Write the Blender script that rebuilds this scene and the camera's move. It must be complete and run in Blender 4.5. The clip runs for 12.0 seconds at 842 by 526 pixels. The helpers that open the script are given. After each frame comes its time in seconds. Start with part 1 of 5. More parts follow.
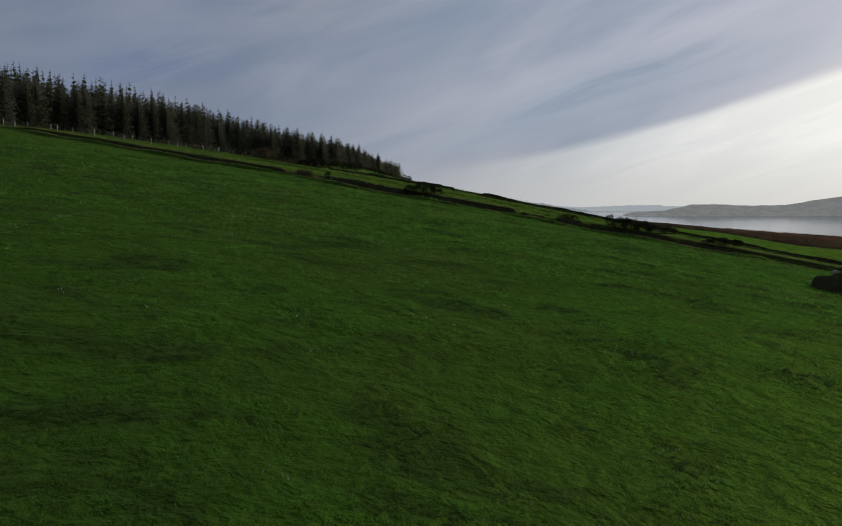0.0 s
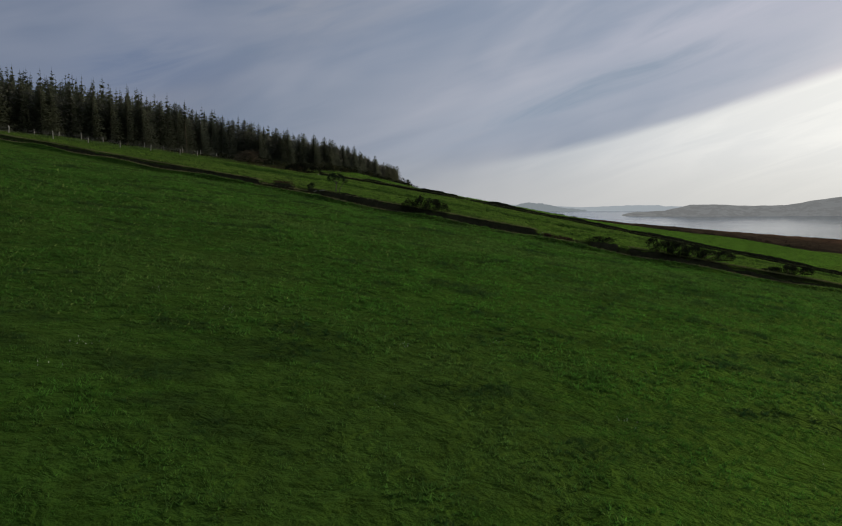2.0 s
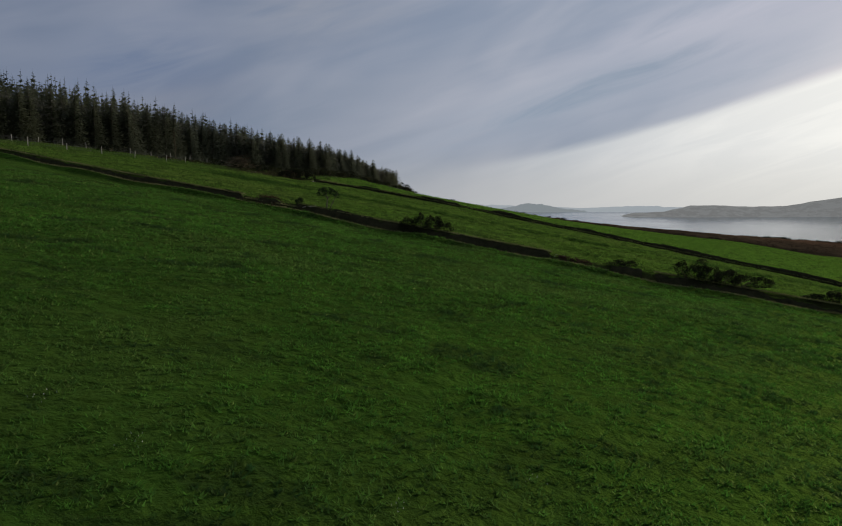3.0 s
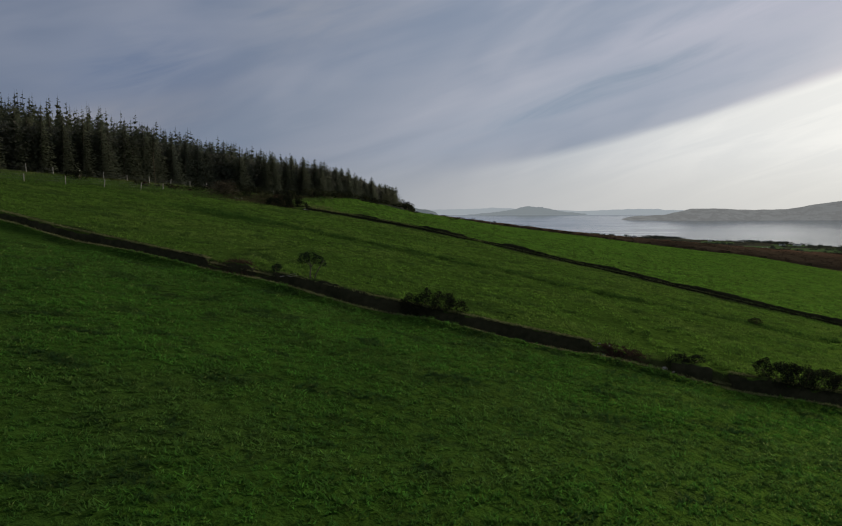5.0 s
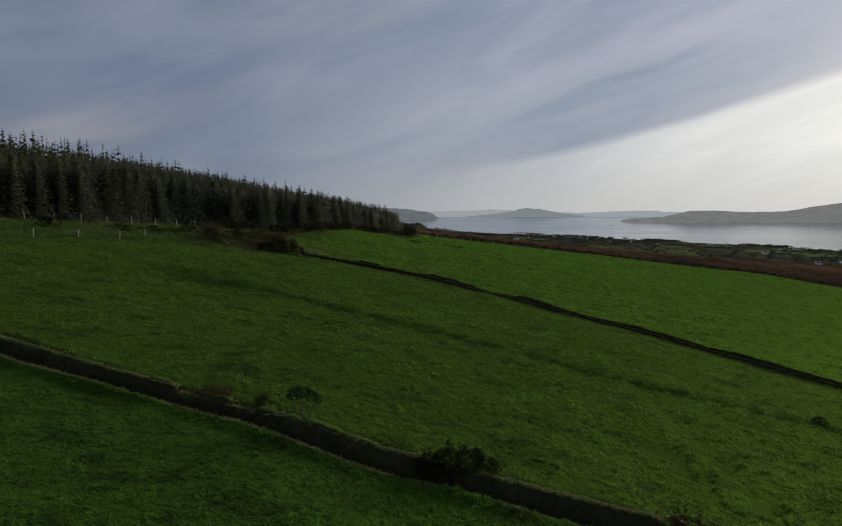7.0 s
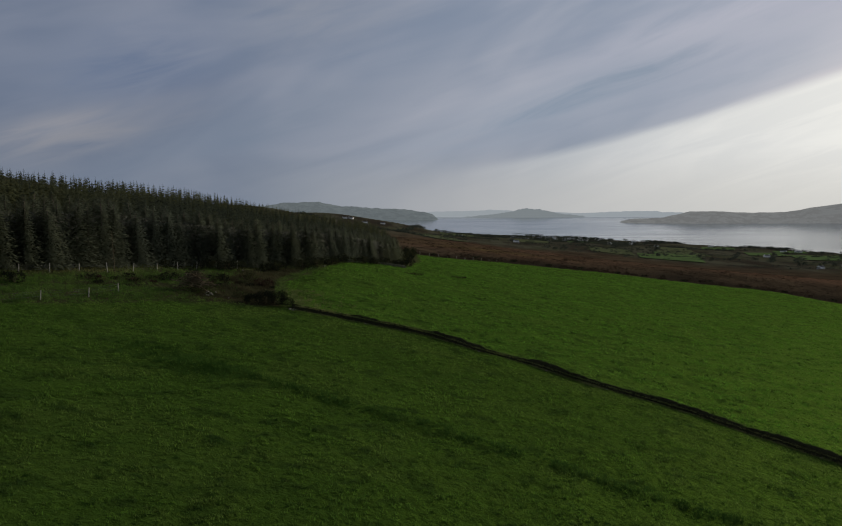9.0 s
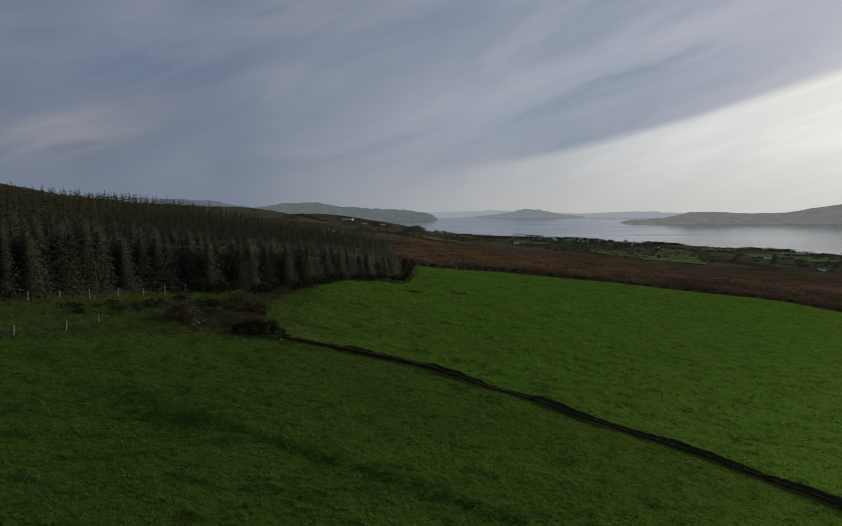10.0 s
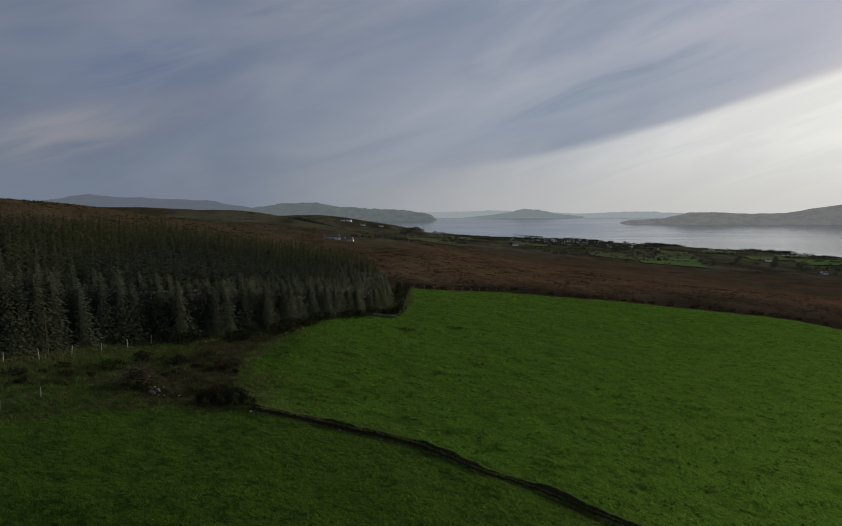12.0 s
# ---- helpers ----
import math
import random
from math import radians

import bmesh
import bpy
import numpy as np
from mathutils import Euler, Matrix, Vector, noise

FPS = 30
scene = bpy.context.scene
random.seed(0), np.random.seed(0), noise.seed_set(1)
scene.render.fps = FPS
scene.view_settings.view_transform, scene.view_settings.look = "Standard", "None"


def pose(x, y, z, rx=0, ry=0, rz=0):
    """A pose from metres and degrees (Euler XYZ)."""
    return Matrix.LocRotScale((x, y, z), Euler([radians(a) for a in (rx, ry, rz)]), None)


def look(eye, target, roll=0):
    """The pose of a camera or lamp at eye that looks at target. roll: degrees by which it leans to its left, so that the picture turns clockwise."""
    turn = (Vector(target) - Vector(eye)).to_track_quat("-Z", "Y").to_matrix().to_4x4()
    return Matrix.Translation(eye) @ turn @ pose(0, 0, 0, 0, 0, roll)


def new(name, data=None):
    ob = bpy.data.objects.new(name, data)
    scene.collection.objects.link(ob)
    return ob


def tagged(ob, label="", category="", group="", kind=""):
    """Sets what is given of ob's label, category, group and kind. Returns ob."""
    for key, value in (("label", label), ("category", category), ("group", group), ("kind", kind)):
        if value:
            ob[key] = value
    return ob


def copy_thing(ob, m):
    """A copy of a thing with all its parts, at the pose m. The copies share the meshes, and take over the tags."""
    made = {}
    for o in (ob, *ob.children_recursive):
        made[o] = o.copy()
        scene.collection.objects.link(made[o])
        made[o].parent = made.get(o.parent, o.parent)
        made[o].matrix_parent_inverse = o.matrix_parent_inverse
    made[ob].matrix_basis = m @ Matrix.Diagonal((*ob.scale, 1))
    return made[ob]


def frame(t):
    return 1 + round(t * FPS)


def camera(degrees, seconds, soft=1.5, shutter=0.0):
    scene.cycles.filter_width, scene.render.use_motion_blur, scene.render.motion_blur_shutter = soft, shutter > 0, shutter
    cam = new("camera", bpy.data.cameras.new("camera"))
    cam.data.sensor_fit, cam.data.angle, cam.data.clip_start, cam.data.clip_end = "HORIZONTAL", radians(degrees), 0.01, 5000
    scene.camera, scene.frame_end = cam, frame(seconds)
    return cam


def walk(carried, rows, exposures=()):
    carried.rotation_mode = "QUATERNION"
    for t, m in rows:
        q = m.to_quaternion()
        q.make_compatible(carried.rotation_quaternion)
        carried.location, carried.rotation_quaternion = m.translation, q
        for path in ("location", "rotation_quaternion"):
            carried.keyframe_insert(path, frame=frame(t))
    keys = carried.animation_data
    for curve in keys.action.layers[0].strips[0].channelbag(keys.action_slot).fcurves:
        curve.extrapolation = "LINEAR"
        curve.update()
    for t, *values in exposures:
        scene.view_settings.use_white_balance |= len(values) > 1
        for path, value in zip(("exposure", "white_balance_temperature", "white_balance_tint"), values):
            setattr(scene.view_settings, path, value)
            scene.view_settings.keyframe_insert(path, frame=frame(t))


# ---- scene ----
cam = camera(65.0, 12.0, soft=1.1)
METRES, EYE, TILT, LEAN, TURN = 114.0, 5.0, -4.74, 0.0, 0.0
ROWS = [
    (0, 0.0000, 0.0000, 0.0000, -0.000, 0.000, 0.000),
    (0.5, -0.0005, 0.0282, 0.0048, -0.032, 0.000, 0.000),
    (1, -0.0010, 0.0567, 0.0105, -0.081, 0.000, 0.000),
    (1.5, -0.0018, 0.0854, 0.0177, -0.097, -0.016, 0.000),
    (2, -0.0023, 0.1138, 0.0260, -0.114, -0.016, 0.000),
    (2.5, -0.0026, 0.1425, 0.0344, -0.146, 0.016, 0.000),
    (3, -0.0027, 0.1703, 0.0444, -0.162, 0.032, 0.000),
    (5, -0.0065, 0.2728, 0.0963, -0.178, 0.227, 0.000),
    (5.5, -0.0091, 0.2941, 0.1133, -0.227, 0.243, 0.000),
    (6, -0.0120, 0.3145, 0.1306, -0.259, 0.276, 0.000),
    (6.5, -0.0148, 0.3349, 0.1482, -0.308, 0.259, 0.000),
    (7, -0.0170, 0.3544, 0.1664, -0.357, 0.292, 0.000),
    (7.5, -0.0191, 0.3752, 0.1849, -0.389, 0.276, 0.000),
    (9.5, -0.0206, 0.4593, 0.2545, -0.422, 0.227, 0.000),
    (10, -0.0174, 0.4804, 0.2717, -0.422, 0.227, 0.000),
    (10.5, -0.0141, 0.5028, 0.2889, -0.438, 0.211, 0.000),
    (11, -0.0110, 0.5258, 0.3061, -0.470, 0.211, 0.000),
    (11.5, -0.0079, 0.5488, 0.3236, -0.486, 0.162, 0.000),
    (12, -0.0048, 0.5731, 0.3395, -0.503, 0.146, 0.000),
]
walk(cam, [(t, pose(0, 0, EYE, TILT, LEAN, TURN) @ pose(METRES * x, METRES * y, METRES * z, 90 + pitch, roll, yaw)) for t, x, y, z, yaw, pitch, roll in ROWS],
     [(0.0, 0.0), (5.0, -0.02), (9.5, -0.15), (12.0, -0.17)])

# ---- sky and sun ----
SUN_AZ, SUN_EL = radians(50), radians(17)     # to the right of the way ahead, low
sun_dir = Vector((math.sin(SUN_AZ) * math.cos(SUN_EL), math.cos(SUN_AZ) * math.cos(SUN_EL), math.sin(SUN_EL)))
sun = new("sun", bpy.data.lights.new("sun", "SUN"))
sun.data.energy, sun.data.angle, sun.data.color = 2.95, radians(20), (1.0, 0.93, 0.82)
sun.matrix_world = look(sun_dir * 300 + Vector((0, 100, 0)), (0, 100, 0))


class Tree:
    """Short helper to write node trees."""

    def __init__(self, tree):
        self.t = tree
        tree.nodes.clear()

    def n(self, kind, inputs=None, **props):
        node = self.t.nodes.new(kind)
        for k, v in props.items():
            setattr(node, k, v)
        for k, v in (inputs or {}).items():
            sock = node.inputs[k]
            if isinstance(v, bpy.types.NodeSocket):
                self.t.links.new(v, sock)
            else:
                sock.default_value = v
        return node

    def math(self, op, a, b=0.0, clamp=False):
        return self.n("ShaderNodeMath", {0: a, 1: b}, operation=op, use_clamp=clamp).outputs[0]

    def ramp(self, fac, stops, mode="LINEAR"):
        node = self.n("ShaderNodeValToRGB", {0: fac})
        node.color_ramp.interpolation = mode
        els = node.color_ramp.elements
        while len(els) < len(stops):
            els.new(0.5)
        for e, (p, c) in zip(els, stops):
            e.position = p
            e.color = (c, c, c, 1) if isinstance(c, (int, float)) else (*c, 1)
        return node.outputs[0]

    def mix(self, fac, a, b, blend="MIX"):
        node = self.n("ShaderNodeMix", data_type="RGBA", blend_type=blend)
        for sock, v in ((node.inputs[0], fac), (node.inputs[6], a), (node.inputs[7], b)):
            if isinstance(v, bpy.types.NodeSocket):
                self.t.links.new(v, sock)
            elif isinstance(v, tuple):
                sock.default_value = (*v, 1)
            else:
                sock.default_value = v
        return node.outputs[2]

    def noise(self, vec, scale, detail=4.0, rough=0.55, distortion=0.0):
        return self.n("ShaderNodeTexNoise", {"Vector": vec, "Scale": scale, "Detail": detail, "Roughness": rough, "Distortion": distortion}).outputs[0]


def build_sky():
    world = bpy.data.worlds.new("sky")
    world.use_nodes = True
    scene.world = world
    k = Tree(world.node_tree)
    way = k.n("ShaderNodeTexCoord").outputs["Generated"]
    sep = k.n("ShaderNodeSeparateXYZ", {0: way})
    x, y, z = sep.outputs
    az = k.math("ARCTAN2", x, y)
    el = k.math("ARCSINE", z)
    near = k.n("ShaderNodeVectorMath", {0: way, 1: sun_dir}, operation="DOT_PRODUCT").outputs["Value"]
    blue = k.n("ShaderNodeTexSky", sky_type="NISHITA", sun_disc=False, sun_elevation=SUN_EL, sun_rotation=SUN_AZ,
               air_density=1.0, dust_density=1.5, ozone_density=1.5).outputs[0]
    clear = k.mix(1.0, blue, (0.055, 0.055, 0.055), "MULTIPLY")
    # streaked high cloud, drawn out along one direction
    th = radians(17)
    along = k.math("ADD", k.math("MULTIPLY", az, math.cos(th)), k.math("MULTIPLY", el, math.sin(th)))
    across = k.math("SUBTRACT", k.math("MULTIPLY", el, math.cos(th)), k.math("MULTIPLY", az, math.sin(th)))
    vec = k.n("ShaderNodeCombineXYZ", {0: k.math("MULTIPLY", along, 2.6), 1: k.math("MULTIPLY", across, 8.5), 2: 0.3}).outputs[0]
    big = k.noise(vec, 1.0, 3.0, 0.5, 0.6)
    vec2 = k.n("ShaderNodeCombineXYZ", {0: k.math("MULTIPLY", along, 5.0), 1: k.math("MULTIPLY", across, 34.0), 2: 2.0}).outputs[0]
    fine = k.noise(vec2, 1.0, 4.0, 0.55, 0.8)
    density = k.math("ADD", k.math("MULTIPLY", big, 0.8), k.math("MULTIPLY", fine, 0.15))
    cover = k.ramp(density, [(0.26, 0.0), (0.70, 1.0)], "EASE")
    # the bank's lower edge, under which the thin bright sky towards the sun shows
    wob = k.math("MULTIPLY", k.math("SUBTRACT", fine, 0.5), 0.022)
    edge = k.math("SUBTRACT", k.math("ADD", k.math("MULTIPLY", k.math("ADD", 0.13, k.math("MULTIPLY", az, 0.155)), az), 0.055), k.math("ADD", el, wob))
    under = k.n("ShaderNodeMapRange", {0: edge, 1: -0.005, 2: 0.014, 3: 0.0, 4: 1.0}, interpolation_type="SMOOTHSTEP").outputs[0]
    toward = k.ramp(near, [(0.1, 0.0), (0.40, 0.20), (0.64, 0.48), (0.85, 0.72), (1.0, 1.0)])
    bank = k.mix(toward, (0.102, 0.142, 0.232), (0.325, 0.382, 0.485))
    pale = k.mix(toward, (0.212, 0.242, 0.322), (0.56, 0.57, 0.635))
    sky = k.mix(cover, bank, pale)
    sky = k.mix(0.12, sky, clear)
    # single banks of cloud and the bluer gaps between them
    for az0, el0, ra, re, most, tint in ((-0.374, 0.190, 0.13, 0.060, 0.60, (0.112, 0.162, 0.270)), (-0.242, 0.118, 0.20, 0.030, 0.45, (0.165, 0.215, 0.295)), (-0.47, 0.100, 0.17, 0.035, 0.60, (0.265, 0.275, 0.315)), (-0.49, 0.112, 0.07, 0.012, 0.5, (0.34, 0.335, 0.36)),
                                         (-0.149, 0.280, 0.14, 0.050, 0.45, (0.290, 0.310, 0.365)), (0.483, 0.250, 0.28, 0.050, 0.60, (0.58, 0.565, 0.64)), (0.25, 0.165, 0.26, 0.034, 0.75, (0.275, 0.330, 0.415)),
                                         (0.52, 0.158, 0.13, 0.014, 0.60, (0.63, 0.60, 0.63))):
        p = k.math("SUBTRACT", az, az0)
        q = k.math("SUBTRACT", el, el0)
        u = k.math("DIVIDE", k.math("ADD", k.math("MULTIPLY", p, math.cos(th)), k.math("MULTIPLY", q, math.sin(th))), ra)
        v = k.math("DIVIDE", k.math("SUBTRACT", k.math("MULTIPLY", q, math.cos(th)), k.math("MULTIPLY", p, math.sin(th))), re)
        f = k.math("EXPONENT", k.math("MULTIPLY", k.math("ADD", k.math("MULTIPLY", u, u), k.math("MULTIPLY", v, v)), -1.0))
        f = k.math("MULTIPLY", f, k.math("MULTIPLY", most * 2.0, k.ramp(fine, [(0.30, 0.2), (0.65, 0.75)])), True)
        sky = k.mix(f, sky, tint)
    glow = k.mix(toward, (0.30, 0.36, 0.42), (0.98, 0.965, 0.91))
    glow = k.mix(k.ramp(fine, [(0.42, 0.20), (0.60, 0.0)]), glow, (0.50, 0.53, 0.56))
    sky = k.mix(k.math("MULTIPLY", under, k.ramp(near, [(0.64, 0.0), (0.75, 0.42), (0.86, 0.78), (0.95, 1.0)])), sky, glow)
    low = k.n("ShaderNodeMapRange", {0: el, 1: 0.0, 2: 0.10, 3: 0.75, 4: 0.0}, interpolation_type="SMOOTHSTEP").outputs[0]
    haze = k.mix(k.ramp(near, [(0.40, 0.0), (0.62, 0.45), (0.85, 0.75), (1.0, 1.0)]), (0.190, 0.232, 0.300), (0.72, 0.70, 0.645))
    sky = k.mix(low, sky, haze)
    behind = k.ramp(k.math("MULTIPLY", near, -1.0), [(0.0, 0.0), (0.55, 0.6)])
    sky = k.mix(behind, sky, (0.44, 0.47, 0.52))
    back = k.n("ShaderNodeBackground", {0: sky, 1: 1.04}).outputs[0]
    k.n("ShaderNodeOutputWorld", {0: back})


build_sky()


# ---- materials ----
def material(name):
    m = bpy.data.materials.new(name)
    m.use_nodes = True
    return m, Tree(m.node_tree)


def finish(k, colour, rough, normal=None, spec=0.3, **more):
    ins = {"Base Color": colour, "Roughness": rough, "Specular IOR Level": spec}
    if normal is not None:
        ins["Normal"] = normal
    ins.update(more)
    b = k.n("ShaderNodeBsdfPrincipled", ins)
    k.n("ShaderNodeOutputMaterial", {0: b.outputs[0]})
    return b


def simple(name, dark, light, scale, rough=0.9, bump=0.0, bump_dist=0.05, spec=0.3, island=0.0):
    """Two colours broken up at two scales, with a little relief."""
    m, k = material(name)
    pos = k.n("ShaderNodeTexCoord").outputs["Object"]
    a = k.noise(pos, scale, 6.0, 0.6)
    b = k.noise(pos, scale * 0.17, 3.0, 0.5)
    f = k.math("ADD", k.math("MULTIPLY", a, 0.65), k.math("MULTIPLY", b, 0.35))
    f = k.ramp(f, [(0.32, 0.0), (0.68, 1.0)])
    c = k.mix(f, dark, light)
    if island:
        r = k.math("ADD", k.n("ShaderNodeNewGeometry").outputs["Random Per Island"], k.n("ShaderNodeObjectInfo").outputs["Random"])
        g = k.math("ADD", k.math("MULTIPLY", k.math("FRACT", r), island), 1.0 - island / 2)
        c = k.mix(1.0, c, k.n("ShaderNodeCombineXYZ", {0: g, 1: g, 2: g}).outputs[0], "MULTIPLY")
    nrm = None
    if bump:
        nrm = k.n("ShaderNodeBump", {"Strength": bump, "Distance": bump_dist, "Height": a}).outputs[0]
    finish(k, c, rough, nrm, spec)
    return m


def turf(k, pos, dark, light, olive, deep):
    """Pasture colour: lighter and darker drifts, olive worn ground and deep green hollows, drawn out along the slope."""
    flat = k.n("ShaderNodeMapping", {"Vector": pos, "Scale": (0.55, 1.0, 1.0), "Rotation": (0, 0, 0.25)}).outputs[0]
    drift = k.noise(flat, 0.16, 4.0, 0.62, 0.6)
    clump = k.noise(flat, 0.75, 4.0, 0.62, 0.4)
    tone = k.ramp(k.math("ADD", k.math("MULTIPLY", drift, 0.5), k.math("MULTIPLY", clump, 0.5)), [(0.36, 0.0), (0.64, 1.0)])
    c = k.mix(tone, dark, light)
    c = k.mix(k.ramp(k.noise(flat, 0.11, 5.0, 0.65, 0.9), [(0.48, 0.0), (0.62, 0.75)]), c, olive)
    c = k.mix(k.ramp(k.noise(flat, 0.48, 4.0, 0.6, 0.7), [(0.37, 1.0), (0.47, 0.0)]), c, tuple(0.8 * v for v in deep))
    g = k.ramp(k.noise(pos, 1.9, 4.0, 0.7, 0.5), [(0.30, 0.50), (0.50, 1.0), (0.70, 1.5)])
    return k.mix(1.0, c, g, "MULTIPLY")


def ground_material():
    m, k = material("grassland")
    pos = k.n("ShaderNodeTexCoord").outputs["Object"]
    one = k.n("ShaderNodeSeparateColor", {0: k.n("ShaderNodeAttribute", attribute_name="zone_a").outputs["Color"]}).outputs
    two = k.n("ShaderNodeSeparateColor", {0: k.n("ShaderNodeAttribute", attribute_name="zone_b").outputs["Color"]}).outputs
    fine = k.noise(pos, 9.0, 5.0, 0.65)
    tuft = k.noise(pos, 1.6, 4.0, 0.6, 0.4)
    patch = k.noise(pos, 0.36, 3.0, 0.6, 0.5)
    wide = k.noise(pos, 0.03, 2.0, 0.5)
    v = k.math("ADD", k.math("MULTIPLY", fine, 0.3), k.math("ADD", k.math("MULTIPLY", tuft, 0.4), k.math("MULTIPLY", patch, 0.3)))
    v = k.ramp(v, [(0.34, 0.0), (0.66, 1.0)])
    near = turf(k, pos, (0.0062, 0.0190, 0.0030), (0.0142, 0.0425, 0.0048), (0.0160, 0.0307, 0.0060), (0.0043, 0.0129, 0.0042))
    mid = turf(k, pos, (0.0085, 0.0185, 0.0029), (0.0179, 0.0352, 0.0043), (0.0179, 0.0286, 0.0052), (0.0054, 0.0124, 0.0029))
    lush = turf(k, pos, (0.0148, 0.0337, 0.0040), (0.0285, 0.0615, 0.0063), (0.0274, 0.0488, 0.0068), (0.0103, 0.0232, 0.0040))
    rough = k.mix(v, (0.020, 0.022, 0.010), (0.060, 0.058, 0.025))
    heath_v = k.ramp(k.math("ADD", k.math("MULTIPLY", tuft, 0.35), k.math("ADD", k.math("MULTIPLY", patch, 0.35), k.math("MULTIPLY", wide, 0.3))), [(0.40, 0.0), (0.60, 1.0)])
    heath = k.mix(heath_v, (0.026, 0.019, 0.012), (0.080, 0.058, 0.034))
    lie = k.n("ShaderNodeMapping", {"Vector": pos, "Scale": (1.0, 0.35, 1.0), "Rotation": (0, 0, 0.3)}).outputs[0]
    far = k.mix(k.ramp(k.noise(lie, 0.012, 4.0, 0.6), [(0.42, 0.0), (0.58, 1.0)]), (0.036, 0.029, 0.020), (0.070, 0.066, 0.042))
    far = k.mix(k.ramp(k.noise(lie, 0.021, 5.0, 0.65, 0.6), [(0.50, 0.0), (0.60, 0.8)]), far, (0.056, 0.058, 0.031))
    far = k.mix(k.ramp(k.noise(lie, 0.045, 4.0, 0.65), [(0.34, 0.75), (0.46, 0.0)]), far, (0.022, 0.021, 0.016))
    straw = k.mix(v, (0.045, 0.034, 0.014), (0.125, 0.088, 0.036))
    c = k.mix(one[0], near, mid)
    c = k.mix(one[1], c, lush)
    c = k.mix(k.ramp(fine, [(0.35, 0.22), (0.6, 0.0)]), c, (0.010, 0.024, 0.006))
    c = k.mix(one[2], c, rough)
    c = k.mix(two[0], c, heath)
    three = k.n("ShaderNodeSeparateColor", {0: k.n("ShaderNodeAttribute", attribute_name="zone_c").outputs["Color"]}).outputs
    c = k.mix(k.math("MULTIPLY", three[0], k.ramp(patch, [(0.30, 0.5), (0.55, 1.0)])), c, k.mix(heath_v, (0.055, 0.030, 0.018), (0.118, 0.066, 0.038)))
    c = k.mix(k.math("MULTIPLY", three[1], k.ramp(tuft, [(0.35, 1.0), (0.65, 0.45)])), c, (0.015, 0.013, 0.009))
    c = k.mix(two[1], c, far)
    c = k.mix(k.math("MULTIPLY", two[2], k.ramp(patch, [(0.36, 0.1), (0.50, 1.0)])), c, straw)
    h = k.math("ADD", k.math("MULTIPLY", fine, 0.2), k.math("ADD", k.math("MULTIPLY", tuft, 0.6), k.math("MULTIPLY", k.noise(pos, 0.75, 3.0, 0.6, 0.6), 0.9)))
    nrm = k.n("ShaderNodeBump", {"Strength": 0.8, "Distance": 0.5, "Height": h}).outputs[0]
    fuzz = k.math("MULTIPLY", k.math("MULTIPLY", k.math("SUBTRACT", 1.0, two[0]), k.math("SUBTRACT", 1.0, one[2])), 0.12)
    b = k.n("ShaderNodeBsdfPrincipled", {"Base Color": c, "Roughness": 1.0, "Specular IOR Level": 0.0, "Normal": nrm, "Sheen Weight": fuzz, "Sheen Roughness": 0.35, "Sheen Tint": (0.35, 0.62, 0.12, 1)}).outputs[0]
    g = k.n("ShaderNodeBsdfGlossy", {0: (0.50, 0.80, 0.10, 1), "Roughness": 0.6, "Normal": nrm}).outputs[0]
    k.n("ShaderNodeOutputMaterial", {0: k.n("ShaderNodeMixShader", {0: k.math("MULTIPLY", fuzz, 0.20), 1: b, 2: g}).outputs[0]})
    return m


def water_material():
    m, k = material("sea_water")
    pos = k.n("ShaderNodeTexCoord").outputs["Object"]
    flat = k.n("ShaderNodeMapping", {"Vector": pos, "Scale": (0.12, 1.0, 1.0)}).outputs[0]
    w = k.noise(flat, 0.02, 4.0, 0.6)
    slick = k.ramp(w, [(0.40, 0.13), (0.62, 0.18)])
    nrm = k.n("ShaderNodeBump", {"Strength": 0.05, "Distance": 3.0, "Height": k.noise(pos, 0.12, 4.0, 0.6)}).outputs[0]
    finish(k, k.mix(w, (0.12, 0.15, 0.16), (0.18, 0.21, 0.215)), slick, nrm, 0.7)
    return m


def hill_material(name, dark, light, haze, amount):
    """Land behind miles of air: the haze is painted in as emission."""
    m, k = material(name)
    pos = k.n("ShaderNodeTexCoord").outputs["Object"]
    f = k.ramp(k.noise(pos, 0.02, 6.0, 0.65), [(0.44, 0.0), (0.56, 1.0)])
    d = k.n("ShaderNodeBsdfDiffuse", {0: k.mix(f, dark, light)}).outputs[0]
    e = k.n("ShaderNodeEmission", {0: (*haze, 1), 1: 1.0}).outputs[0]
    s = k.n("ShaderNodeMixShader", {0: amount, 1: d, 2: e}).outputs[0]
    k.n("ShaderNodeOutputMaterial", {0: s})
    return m


